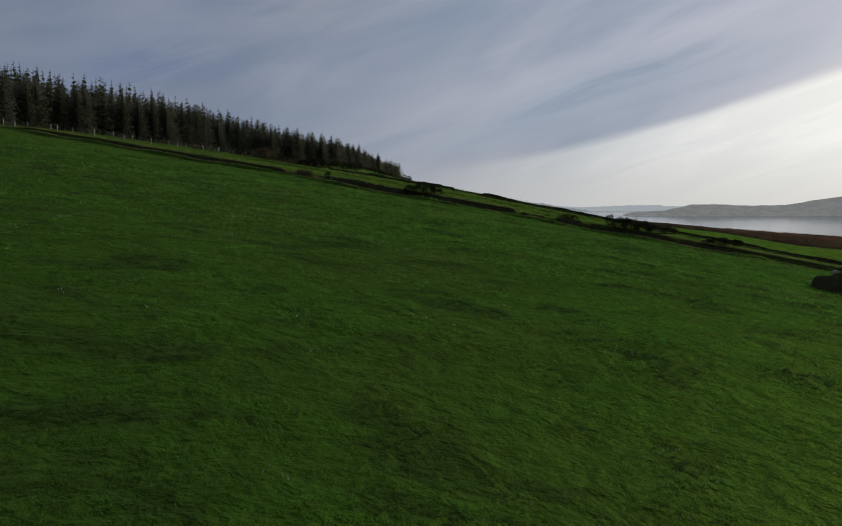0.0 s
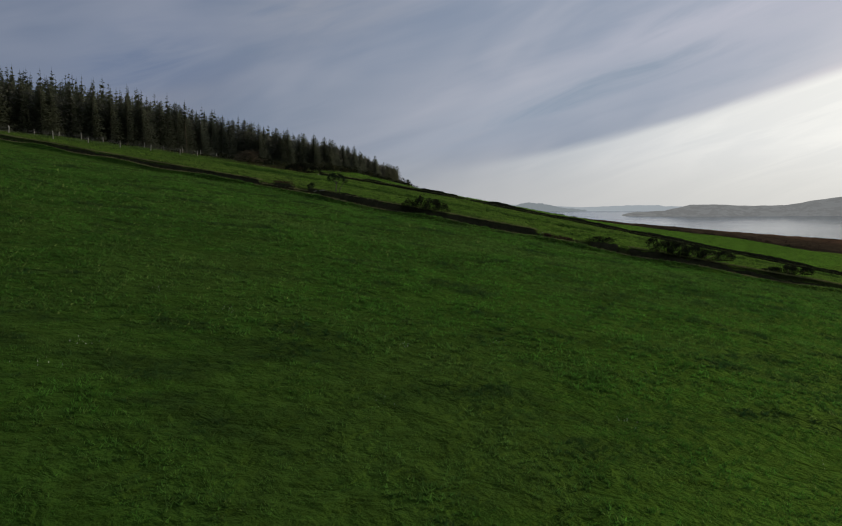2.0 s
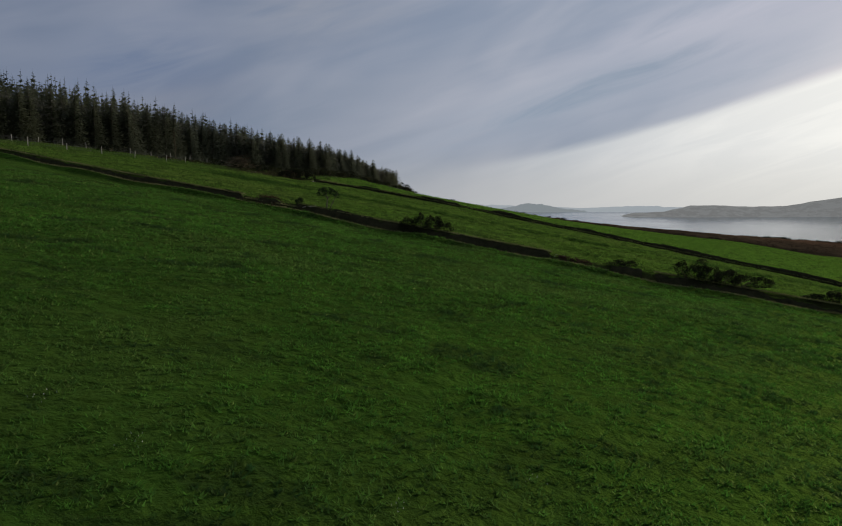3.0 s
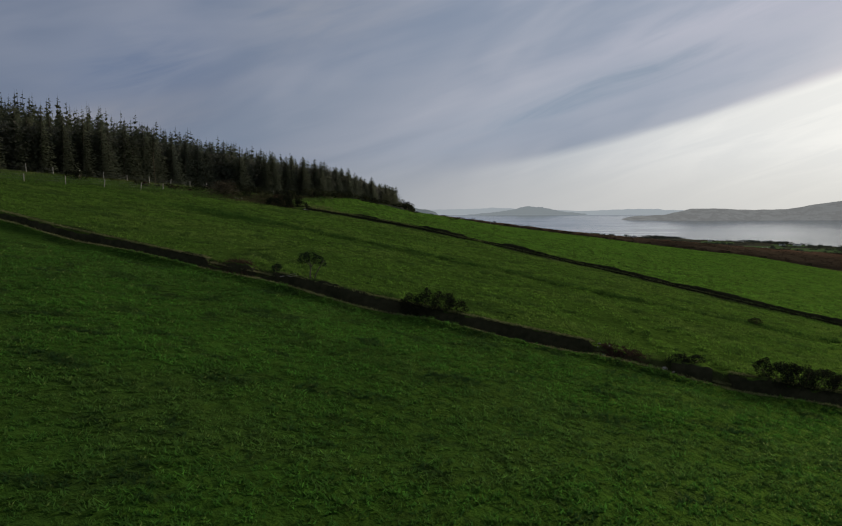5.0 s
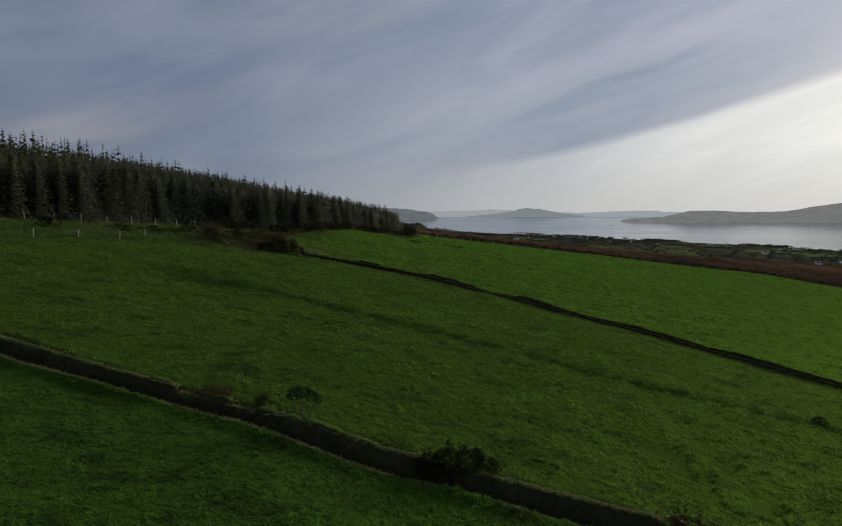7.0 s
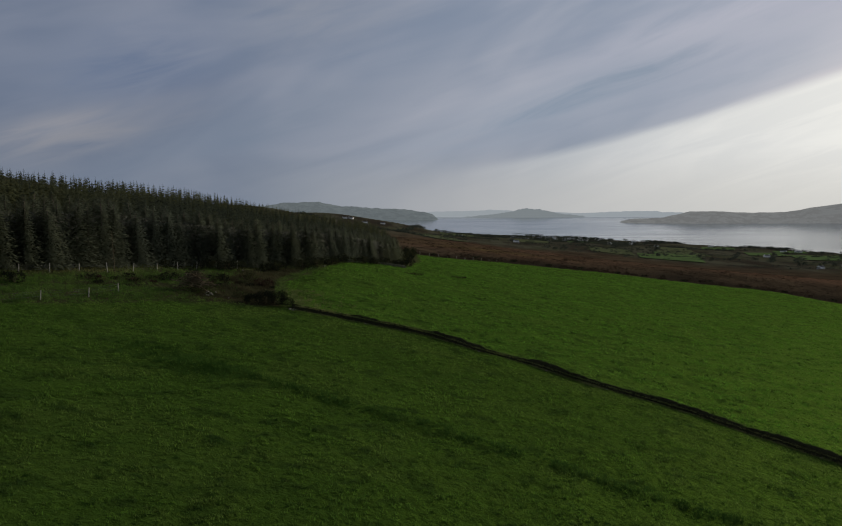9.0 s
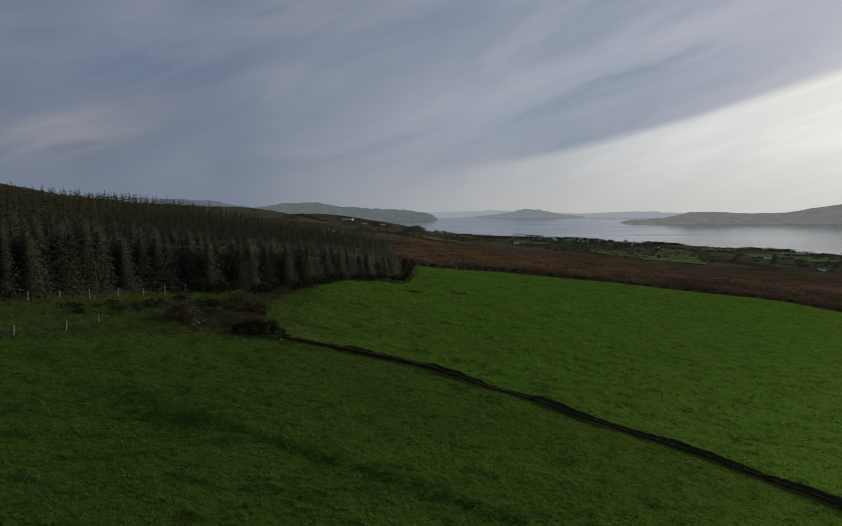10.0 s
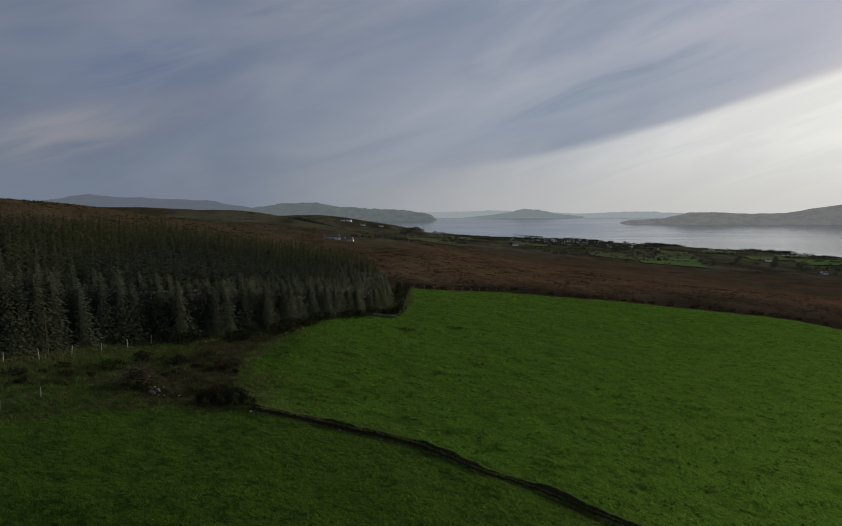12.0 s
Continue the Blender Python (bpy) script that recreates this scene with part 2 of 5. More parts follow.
def soft_normal(k, amount, outward=False):
    """The leaf's own normal, turned towards that of the whole sward, or of the whole crown, that it is one hair of."""
    own = k.n("ShaderNodeNewGeometry").outputs["Normal"]
    whole = (0.0, 0.0, 1.0)
    if outward:
        pos = k.n("ShaderNodeTexCoord").outputs["Object"]
        flat = k.n("ShaderNodeVectorMath", {0: pos, 1: (1, 1, 0)}, operation="MULTIPLY").outputs[0]
        flat = k.n("ShaderNodeVectorMath", {0: flat}, operation="NORMALIZE").outputs[0]
        flat = k.n("ShaderNodeVectorMath", {0: flat, 1: (0, 0, 1.0)}, operation="ADD").outputs[0]
        whole = k.n("ShaderNodeVectorTransform", {0: flat}, vector_type="NORMAL", convert_from="OBJECT", convert_to="WORLD").outputs[0]
    v = k.n("ShaderNodeMix", data_type="VECTOR")
    v.inputs[0].default_value = amount
    k.t.links.new(own, v.inputs[4])
    if outward:
        k.t.links.new(whole, v.inputs[5])
    else:
        v.inputs[5].default_value = whole
    return k.n("ShaderNodeVectorMath", {0: v.outputs[1]}, operation="NORMALIZE").outputs[0]


def leafy(k, c, translucent, nrm, wax=0.0):
    """Leaves: dull above, lit through, and with a waxy gloss where there is any."""
    d = k.n("ShaderNodeBsdfDiffuse", {0: c, "Normal": nrm}).outputs[0]
    t = k.n("ShaderNodeBsdfTranslucent", {0: c}).outputs[0]
    s = k.n("ShaderNodeMixShader", {0: translucent, 1: d, 2: t}).outputs[0]
    if wax:
        g = k.n("ShaderNodeBsdfGlossy", {0: (0.62, 0.80, 0.24, 1), "Roughness": 0.55, "Normal": nrm}).outputs[0]
        s = k.n("ShaderNodeMixShader", {0: wax, 1: s, 2: g}).outputs[0]
    k.n("ShaderNodeOutputMaterial", {0: s})


def grass_material(name, dark, light, dry, translucent=0.35, up=0.55):
    """Blades: each its own shade, a little light coming through."""
    m, k = material(name)
    pos = k.n("ShaderNodeTexCoord").outputs["Object"]
    rnd = k.n("ShaderNodeNewGeometry").outputs["Random Per Island"]
    big = k.noise(pos, 0.10, 3.0, 0.5)
    spot = k.noise(pos, 0.42, 3.0, 0.6, 0.5)
    c = k.mix(k.math("MULTIPLY", rnd, k.ramp(spot, [(0.36, 0.15), (0.60, 1.0)])), dark, light)
    c = k.mix(k.ramp(big, [(0.45, 0.0), (0.7, 0.5)]), c, dry)
    c = k.mix(k.ramp(k.noise(pos, 0.22, 4.0, 0.65, 0.8), [(0.40, 0.55), (0.54, 0.0)]), c, tuple(0.6 * v for v in dark))
    leafy(k, c, translucent, soft_normal(k, up))
    return m


def sward_material(name, dark, light, olive, deep, translucent=0.35, up=0.7):
    """Blades of a pasture, in the colours of the ground that they grow on."""
    m, k = material(name)
    pos = k.n("ShaderNodeTexCoord").outputs["Object"]
    rnd = k.n("ShaderNodeNewGeometry").outputs["Random Per Island"]
    g = k.math("ADD", k.math("MULTIPLY", rnd, 0.7), 0.65)
    c = k.mix(1.0, turf(k, pos, dark, light, olive, deep), k.n("ShaderNodeCombineXYZ", {0: g, 1: g, 2: g}).outputs[0], "MULTIPLY")
    leafy(k, c, translucent, soft_normal(k, up), 0.05)
    return m


def needle_material(name, dark, light, olive, translucent, outward):
    """Sprays of needles, each tree its own shade."""
    m, k = material(name)
    info = k.n("ShaderNodeObjectInfo")
    rnd = k.n("ShaderNodeNewGeometry").outputs["Random Per Island"]
    pos = k.n("ShaderNodeNewGeometry").outputs["Position"]
    c = k.mix(rnd, dark, light)
    c = k.mix(k.ramp(k.noise(pos, 0.022, 3.0, 0.55), [(0.42, 0.0), (0.62, 0.75)]), c, olive)
    g = k.math("ADD", k.math("MULTIPLY", info.outputs["Random"], 0.28), 0.86) if outward else k.math("ADD", k.math("MULTIPLY", k.noise(pos, 0.3, 2.0, 0.5), 1.2), 0.4)
    c = k.mix(1.0, c, k.n("ShaderNodeCombineXYZ", {0: g, 1: g, 2: g}).outputs[0], "MULTIPLY")
    leafy(k, c, translucent, soft_normal(k, 0.75, outward))
    return m


MAT_GROUND = ground_material()
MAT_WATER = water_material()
MAT_BANK = simple("bank_face", (0.014, 0.015, 0.008), (0.044, 0.043, 0.023), 2.2, 0.95, 0.7, 0.08, 0.0)
MAT_TURF = simple("bank_turf", (0.022, 0.042, 0.008), (0.062, 0.092, 0.020), 2.5, 1.0, 0.6, 0.08, 0.0)
MAT_WALLSTONE = simple("mossy_stone", (0.050, 0.052, 0.030), (0.150, 0.145, 0.100), 4.0, 0.95, 0.5, 0.03, 0.0, 0.6)
MAT_STONE = simple("field_stone", (0.12, 0.112, 0.088), (0.29, 0.27, 0.215), 4.0, 0.95, 0.5, 0.03, 0.0, 0.5)
MAT_NEEDLE = needle_material("spruce_needles", (0.078, 0.088, 0.060), (0.108, 0.120, 0.080), (0.115, 0.122, 0.064), 0.5, True)
MAT_NEEDLE_FAR = needle_material("wood_needles", (0.042, 0.050, 0.034), (0.088, 0.098, 0.062), (0.110, 0.112, 0.045), 0.4, False)
MAT_BOUGH = grass_material("dying_boughs", (0.0948, 0.0948, 0.0716), (0.1633, 0.1601, 0.1179), (0.1474, 0.1422, 0.1001), 0.5, 0.2)
MAT_BARK = simple("spruce_bark", (0.05, 0.04, 0.03), (0.14, 0.12, 0.09), 6.0, 0.95, 0.5, 0.02, 0.1)
MAT_GORSE = grass_material("gorse_leaves", (0.0140, 0.0172, 0.0093), (0.0429, 0.0452, 0.0238), (0.0468, 0.0406, 0.0221), 0.25, 0.3)
MAT_SHRUB = grass_material("shrub_leaves", (0.026, 0.031, 0.013), (0.080, 0.080, 0.034), (0.085, 0.070, 0.034), 0.25, 0.3)
MAT_THORN = simple("thorn_leaves", (0.012, 0.020, 0.010), (0.040, 0.058, 0.028), 3.0, 0.85, 0, 0, 0.0, 0.6)
MAT_BRACKEN = grass_material("dead_bracken", (0.026, 0.017, 0.012), (0.085, 0.052, 0.034), (0.075, 0.055, 0.03), 0.3, 0.3)
MAT_TWIG = simple("dead_branches", (0.050, 0.040, 0.024), (0.170, 0.132, 0.080), 5.0, 0.95, 0.3, 0.01, 0.0, 0.5)
MAT_POST = simple("weathered_post", (0.22, 0.20, 0.155), (0.44, 0.41, 0.33), 8.0, 0.9, 0.3, 0.01, 0.2)
MAT_WIRE = simple("fence_wire", (0.08, 0.08, 0.08), (0.14, 0.14, 0.14), 8.0, 0.7)
MAT_WHITEWASH = simple("whitewash", (0.78, 0.76, 0.71), (0.87, 0.85, 0.80), 0.6, 0.9, 0, 0, 0.0)
MAT_SLATE = simple("slate_roof", (0.05, 0.05, 0.052), (0.11, 0.11, 0.115), 0.8, 0.95, 0, 0, 0.0)
MAT_ROOF = simple("weathered_slates", (0.10, 0.10, 0.105), (0.20, 0.20, 0.21), 0.8, 0.95, 0, 0, 0.0)
# greens of the plain, with the haze put into the colours: greyed and lightened
MAT_HEDGE = grass_material("far_trees", (0.038, 0.046, 0.035), (0.082, 0.092, 0.066), (0.080, 0.082, 0.052), 0.4, 0.6)
MAT_PASTURE = simple("far_pasture", (0.062, 0.094, 0.034), (0.098, 0.138, 0.050), 0.05, 0.95, 0, 0, 0.0)
MAT_STUBBLE = simple("far_rough_pasture", (0.056, 0.068, 0.032), (0.098, 0.104, 0.050), 0.05, 0.95, 0, 0, 0.0)
MAT_GRASS = sward_material("grass_blades", (0.0253, 0.0774, 0.0111), (0.0578, 0.1680, 0.0178), (0.0649, 0.1254, 0.0233), (0.0153, 0.0502, 0.0133), 0.55)
MAT_GRASS_B = sward_material("middle_grass", (0.0409, 0.0889, 0.0116), (0.0859, 0.1666, 0.0191), (0.0900, 0.1392, 0.0243), (0.0257, 0.0604, 0.0116), 0.6)
MAT_GRASS_C = sward_material("bright_grass", (0.0440, 0.1068, 0.0109), (0.0881, 0.2031, 0.0198), (0.0862, 0.1603, 0.0218), (0.0287, 0.0748, 0.0099), 0.65)
MAT_TUSSOCK = grass_material("tussocks", (0.030, 0.066, 0.012), (0.076, 0.140, 0.022), (0.075, 0.105, 0.024), 0.4)
MAT_DEAD = grass_material("dead_grass", (0.034, 0.032, 0.016), (0.105, 0.088, 0.042), (0.095, 0.085, 0.04))
MAT_WEED = grass_material("weeds", (0.050, 0.094, 0.020), (0.130, 0.210, 0.040), (0.140, 0.160, 0.05))
MAT_HEATHER = grass_material("heather", (0.028, 0.020, 0.013), (0.082, 0.056, 0.034), (0.100, 0.072, 0.038), 0.2)
MAT_HILL_HEATH = grass_material("hill_heath", (0.020, 0.016, 0.010), (0.080, 0.062, 0.024), (0.120, 0.090, 0.028), 0.2)
MAT_RIM = grass_material("pale_rank_grass", (0.09, 0.12, 0.032), (0.24, 0.245, 0.095), (0.25, 0.215, 0.09))
MAT_STRAW = grass_material("straw_grass", (0.090, 0.105, 0.038), (0.26, 0.25, 0.11), (0.25, 0.22, 0.10))
MAT_RUSH = grass_material("rushes", (0.026, 0.064, 0.012), (0.075, 0.145, 0.026), (0.06, 0.10, 0.022), 0.35)
MAT_PETAL = simple("daisy_petals", (0.34, 0.36, 0.28), (0.60, 0.60, 0.52), 8.0, 0.8)
# far ranges: the last two values are the painted haze and its share
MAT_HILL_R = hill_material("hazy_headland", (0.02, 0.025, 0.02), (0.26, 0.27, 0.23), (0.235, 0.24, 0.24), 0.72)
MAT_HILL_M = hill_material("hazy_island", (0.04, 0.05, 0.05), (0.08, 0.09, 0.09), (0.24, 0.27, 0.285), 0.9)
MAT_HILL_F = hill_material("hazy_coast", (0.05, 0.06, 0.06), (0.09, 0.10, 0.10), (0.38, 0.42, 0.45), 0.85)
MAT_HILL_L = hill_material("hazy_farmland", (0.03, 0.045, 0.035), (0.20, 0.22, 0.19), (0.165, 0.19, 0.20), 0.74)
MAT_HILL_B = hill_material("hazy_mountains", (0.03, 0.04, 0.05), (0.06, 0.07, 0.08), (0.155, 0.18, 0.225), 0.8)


# ---- lie of the land ----
def smooth(a, b, v):
    f = np.clip((v - a) / (b - a), 0, 1)
    return f * f * (3 - 2 * f)


def line_at(pts, x):
    """y of a polyline given by (x, y) corners, at x."""
    return np.interp(x, [p[0] for p in pts], [p[1] for p in pts])


SEA = -75.0
BANK_A = [(-62, 104), (-46, 95.0), (-31, 87.0), (-22, 83.8), (-12, 81.2), (-4, 78.0), (5, 75.8), (10.6, 74.8), (18, 72.4), (24, 72.0), (40, 72.5), (60, 71.5)]
BANK_B = [(-21, 148.9), (-18.7, 148.7), (-12, 147.7), (-8, 146.8), (-5, 146.6), (0, 145.6), (4, 143.3), (7, 141.2), (13, 139.3), (18, 136.2), (21, 134.6), (31, 130), (35.5, 126.4), (42, 122.2), (47, 118.6), (70, 103), (110, 80)]
RIDGE = [(-34, 116), (-21, 117.3), (-10, 113.4), (0, 110), (8, 107), (20, 102.2), (34, 98.4), (60, 90)]
MOOR = [(-300, 296), (-6, 284), (0, 287), (30, 314), (77, 334), (125, 349), (165, 345), (200, 336), (300, 300)]
WOOD_EDGE = [(-90, 112), (-66, 140), (-56, 153), (-47, 168), (-34, 178), (-23, 191), (-14, 209), (-7, 226)]

FIELD_SIDE = [(-20.5, 148.9), (-23.4, 158), (-25.3, 169), (-23.5, 178), (-21.6, 188), (-15.6, 206.5), (-5.3, 219.7), (-1, 251.5), (-2, 290)]
ROUGH_FOOT = [(-90, 96), (-70, 106), (-57.5, 117), (-50, 129.5), (-43.3, 135.2), (-39.8, 138.9), (-35.6, 142.3), (-30.7, 145.3), (-25, 147.4), (-20.5, 149.3)]
DITCH = [(-52, 143), (-45.7, 147.5), (-39.6, 151), (-36, 150.4), (-32.3, 149.5), (-27.7, 151.7), (-25, 155)]


def field_side(y):
    """x of the bright field's edge towards the wood, at y."""
    return np.interp(y, [p[1] for p in FIELD_SIDE], [p[0] for p in FIELD_SIDE])


def shore_distance(x, y):
    """How far inland of the shore, which runs from ahead down to the right."""
    s = -(0.902 * x + 0.432 * y - 1665.0)
    return s + 26 * np.sin(x / 170.0 + y / 310.0) + 14 * np.sin(x / 61.0 - y / 90.0)


def hump(x, y, cx, cy, rx, ry, h):
    return h * np.exp(-((x - cx) / rx) ** 2 - ((y - cy) / ry) ** 2)


def in_bank_a(x):
    """Where the first bank stands whole: 1, and where it has fallen in: less."""
    whole = 1 - 0.65 * smooth(-17.2, -16.6, x) * smooth(-15.0, -15.6, x) - 0.65 * smooth(-13.4, -12.9, x) * smooth(-11.2, -11.8, x)
    return whole * (1 - smooth(10.4, 11.0, x) * smooth(19.0, 18.2, x) * (1 - 0.8 * smooth(15.2, 15.8, x) * smooth(17.6, 17.0, x)))


def land(x, y):
    """Height of the ground in metres."""
    x, y = np.asarray(x, float), np.asarray(y, float)
    X, Y = 2.6 * np.tanh(x / 260.0), np.clip(y, -80, 470) / 100.0
    hill = (0.416 - 14.111 * X + 8.312 * Y - 3.795 * X * X - 3.814 * X * Y - 1.268 * Y * Y - 0.056 * Y ** 3 + 1.154 * X * Y * Y + 1.089 * X * X * Y)
    hill = hill + hump(x, y, 0, 212, 40, 38, 0.35) - hump(x, y, 20, 292, 45, 26, 0.7) + hump(x, y, 40, 372, 70, 30, 0.9) - hump(x, y, 125, 352, 40, 14, 1.2)
    hill = hill - 3.0 * smooth(145, 195, x) * np.exp(-((y - 345) / 55) ** 2) + hump(x, y, 4, 143, 32, 13, 0.32) + hump(x, y, -19, 197, 14, 26, 1.5)
    s = np.maximum(shore_distance(x, y), -200)
    low = SEA + 3 + np.where(s > 0, 82 * (np.abs(s) / 1440.0) ** 1.7, 0.2 * s)
    low = low + hump(x, y, -380, 560, 200, 200, 9) + hump(x, y, -270, 1130, 200, 260, 22) + hump(x, y, -330, 2068, 200, 250, 44) + hump(x, y, -120, 2180, 170, 260, 27) - hump(x, y, -60, 570, 80, 130, 8)
    low = low + 2.5 * np.sin(x / 55 + 1.7 * np.sin(y / 90)) * np.sin(y / 70 + x / 160) * smooth(0, 300, s)
    low = np.maximum(low - (9 * smooth(-20, 90, x) + 0.045 * np.maximum(x - 90, 0)) * smooth(1800, 1000, y), np.where(s > 0, SEA + 3, SEA - 20))
    w = np.maximum(smooth(370, 540, y + 0.05 * x), np.maximum(smooth(260, 600, x), smooth(170, 340, -x)))
    z = hill * (1 - w) + low * w + hump(x, y, -225, 410, 75, 70, 14)
    a = y - line_at(BANK_A, x)
    here = smooth(-70, -60, x) * smooth(75, 62, x)
    z = z + here * ((0.35 + 0.45 * in_bank_a(x)) * smooth(-0.35, 0.25, a) * np.exp(-np.maximum(a, 0) / 24) - 0.62 * in_bank_a(x) * np.exp(-((a + 1.1) / 0.62) ** 4)
                     + (0.27 + 0.12 * smooth(-5, -17, x) + 0.10 * np.sin(x * 0.55 + 1)) * np.exp(-((a + 2.2) / 0.55) ** 2))
    b = y - line_at(BANK_B, x)
    here = smooth(-21.5, -20.5, x) * smooth(115, 100, x)
    z = z + here * (0.35 * smooth(-0.3, 0.5, b) * np.exp(-np.maximum(b, 0) / 18) - 0.12 * np.exp(-((b + 0.7) / 0.4) ** 2))
    z = z - 0.8 * np.exp(-((y - line_at(DITCH, x)) / 0.9) ** 2) * smooth(-53, -50, x) * smooth(-25, -27, x)
    r = y - line_at(RIDGE, x)
    z = z + 0.17 * np.exp(-(r / 0.9) ** 2) * smooth(-36, -28, x) * smooth(62, 50, x)
    return z


def land_z(x, y):
    return float(land(x, y))


def warp(lo, fine_lo, fine_hi, hi, step, grow):
    """Even steps within the fine stretch, growing ones outside it."""
    mid = list(np.arange(fine_lo, fine_hi + step / 2, step))
    up, d, v = [], step, fine_hi
    while v < hi:
        d *= grow
        v += d
        up.append(v)
    down, d, v = [], step, fine_lo
    while v > lo:
        d *= grow
        v -= d
        down.append(v)
    return np.array(down[::-1] + mid + up)


def ripple(x, y):
    """Small unevenness of trodden pasture."""
    return 0.05 * np.sin(x * 1.1 + 2 * np.sin(y * 0.31)) * np.sin(y * 0.9 + 2 * np.sin(x * 0.23)) + 0.09 * np.sin(x * 0.31 + 1.3 * np.sin(y * 0.17)) * np.sin(y * 0.37 + x * 0.11)


def build_ground():
    xs = warp(-2600, -70, 92, 4200, 1.5, 1.045)
    step = np.array([-1.9, -1.5, -1.2, -1.0, -0.8, -0.6, -0.42, -0.25, -0.1, 0.1, 0.35, 0.7, 1.2, 1.9])
    la, lb = line_at(BANK_A, xs), line_at(BANK_B, xs)
    rows = []
    front = warp(-400, -6, 68, 68, 1.0, 1.06)
    for v in front:                                        # up to the first bank
        f = smooth(40, 68, v)
        rows.append(v * (1 - f) + f * (la - 2.9 + (v - 68)))
    rows += [la + d for d in (-2.65, -2.4, -2.2, *step)]
    for f in np.linspace(0, 1, 62)[1:-1]:                  # between the banks
        rows.append((la + 1.9) * (1 - f) + (lb - 1.9) * f)
    rows += [lb + d for d in step]
    top = lb + 1.9
    for v in warp(0, 0, 190, 4740, 1.25, 1.028)[1:]:       # beyond
        f = smooth(0, 60, v)
        rows.append(top * (1 - f) + f * 150 + v)
    gy = np.array(rows)
    gx = np.broadcast_to(xs, gy.shape)
    gz = land(gx, gy) + ripple(gx, gy) * smooth(420, 380, gy)
    gz = gz + 0.5 * smooth(0, 40, gy - line_at(MOOR, gx)) * (np.sin(gx * 0.37 + 2 * np.sin(gy * 0.11)) * np.sin(gy * 0.23 + gx * 0.05))
    ny, nx = gy.shape
    verts = np.stack([gx, gy, gz], -1).reshape(-1, 3)
    i = (np.arange(ny - 1)[:, None] * nx + np.arange(nx - 1)[None, :]).ravel()
    faces = np.stack([i, i + 1, i + nx + 1, i + nx], -1)
    me = bpy.data.meshes.new("ground")
    me.from_pydata(verts.tolist(), [], faces.tolist())
    x, y = verts[:, 0], verts[:, 1]
    beyond_a = smooth(-0.6, 0.6, y - line_at(BANK_A, x))
    beyond_b = smooth(-0.6, 0.6, y - line_at(BANK_B, x)) * smooth(-22, -19.5, x + 0.8 * np.sin(y))
    moor = smooth(-1.5, 1.5, y - line_at(MOOR, x) + 1.2 * np.sin(x * 0.5))
    edge = np.interp(y, [p[1] for p in WOOD_EDGE], [p[0] for p in WOOD_EDGE])
    wood = smooth(8, 4, x - edge + 2.5 * np.sin(y * 0.35)) * (y > 100) * (y < 292)
    wood = wood * smooth(0.4, -0.8, x - field_side(y) + 0.5 * np.sin(y * 0.9))
    rough = np.maximum(wood, smooth(-1.2, 1.0, y - line_at(ROUGH_FOOT, x) + 0.6 * np.sin(x * 0.9)) * smooth(0.6, -1.0, x - field_side(y) + 0.5 * np.sin(y * 0.8)) * (y < 292))
    rough = np.maximum(rough, 0.9 * np.exp(-((y - line_at(BANK_A, x) + 0.75) / 1.0) ** 4) * smooth(-70, -60, x) * smooth(70, 62, x))
    rough = np.maximum(rough, 0.7 * np.exp(-((y - line_at(BANK_B, x)) / 0.9) ** 2) * smooth(-22, -20, x))
    rough = np.maximum(rough, np.exp(-((x - 12.6) / 1.6) ** 2 - ((y - 74.2) / 1.5) ** 2))
    lowf = smooth(1420, 1560, y + 0.5 * x + 40 * np.sin(x / 90.0))
    lowf = np.maximum(lowf, smooth(620, 900, y) * smooth(40, -60, x))
    dry = np.exp(-((x - 32 - 0.5 * (y - 395)) / 34) ** 2 - ((y - 400) / 26) ** 2) + 0.6 * np.exp(-((x - 10) / 30) ** 2 - ((y - 470) / 30) ** 2)
    dry = dry + 0.6 * np.exp(-((x + 300) / 130) ** 2 - ((y - 520) / 150) ** 2)
    a = me.color_attributes.new("zone_a", "FLOAT_COLOR", "POINT")
    b = me.color_attributes.new("zone_b", "FLOAT_COLOR", "POINT")
    o = np.ones_like(x)
    a.data.foreach_set("color", np.stack([beyond_a, beyond_b, rough, o], -1).ravel())
    b.data.foreach_set("color", np.stack([moor, lowf * moor, np.clip(dry, 0, 1) * moor, o], -1).ravel())
    past = y - line_at(MOOR, x)
    red = smooth(28, 70, past + 14 * np.sin(x / 37)) * smooth(1250, 700, y + 0.4 * x) * smooth(-60, 60, x) * (0.75 + 0.25 * np.sin(x / 60 + y / 45))
    dark = smooth(30, 8, past + 6 * np.sin(x / 11)) * smooth(0, 3, past)
    for cx, cy, turn, ln in ((150, 470, -0.5, 70), (240, 430, -0.9, 60), (60, 620, -0.25, 90), (330, 560, -0.6, 90), (200, 760, -0.3, 120), (420, 700, -0.5, 110)):
        u, w = (x - cx) * math.cos(turn) + (y - cy) * math.sin(turn), (y - cy) * math.cos(turn) - (x - cx) * math.sin(turn)
        dark = np.maximum(dark, 0.9 * np.exp(-(u / ln) ** 4 - ((w + 4 * np.sin(u / 17)) / 6) ** 2))
    c = me.color_attributes.new("zone_c", "FLOAT_COLOR", "POINT")
    c.data.foreach_set("color", np.stack([np.clip(red, 0, 1) * moor, np.clip(dark, 0, 1) * moor, o, o], -1).ravel())
    me.materials.append(MAT_GROUND)
    me.shade_smooth()
    return tagged(new("ground", me), "green hillside pasture giving way to brown heather moor", "ground", kind="structure")


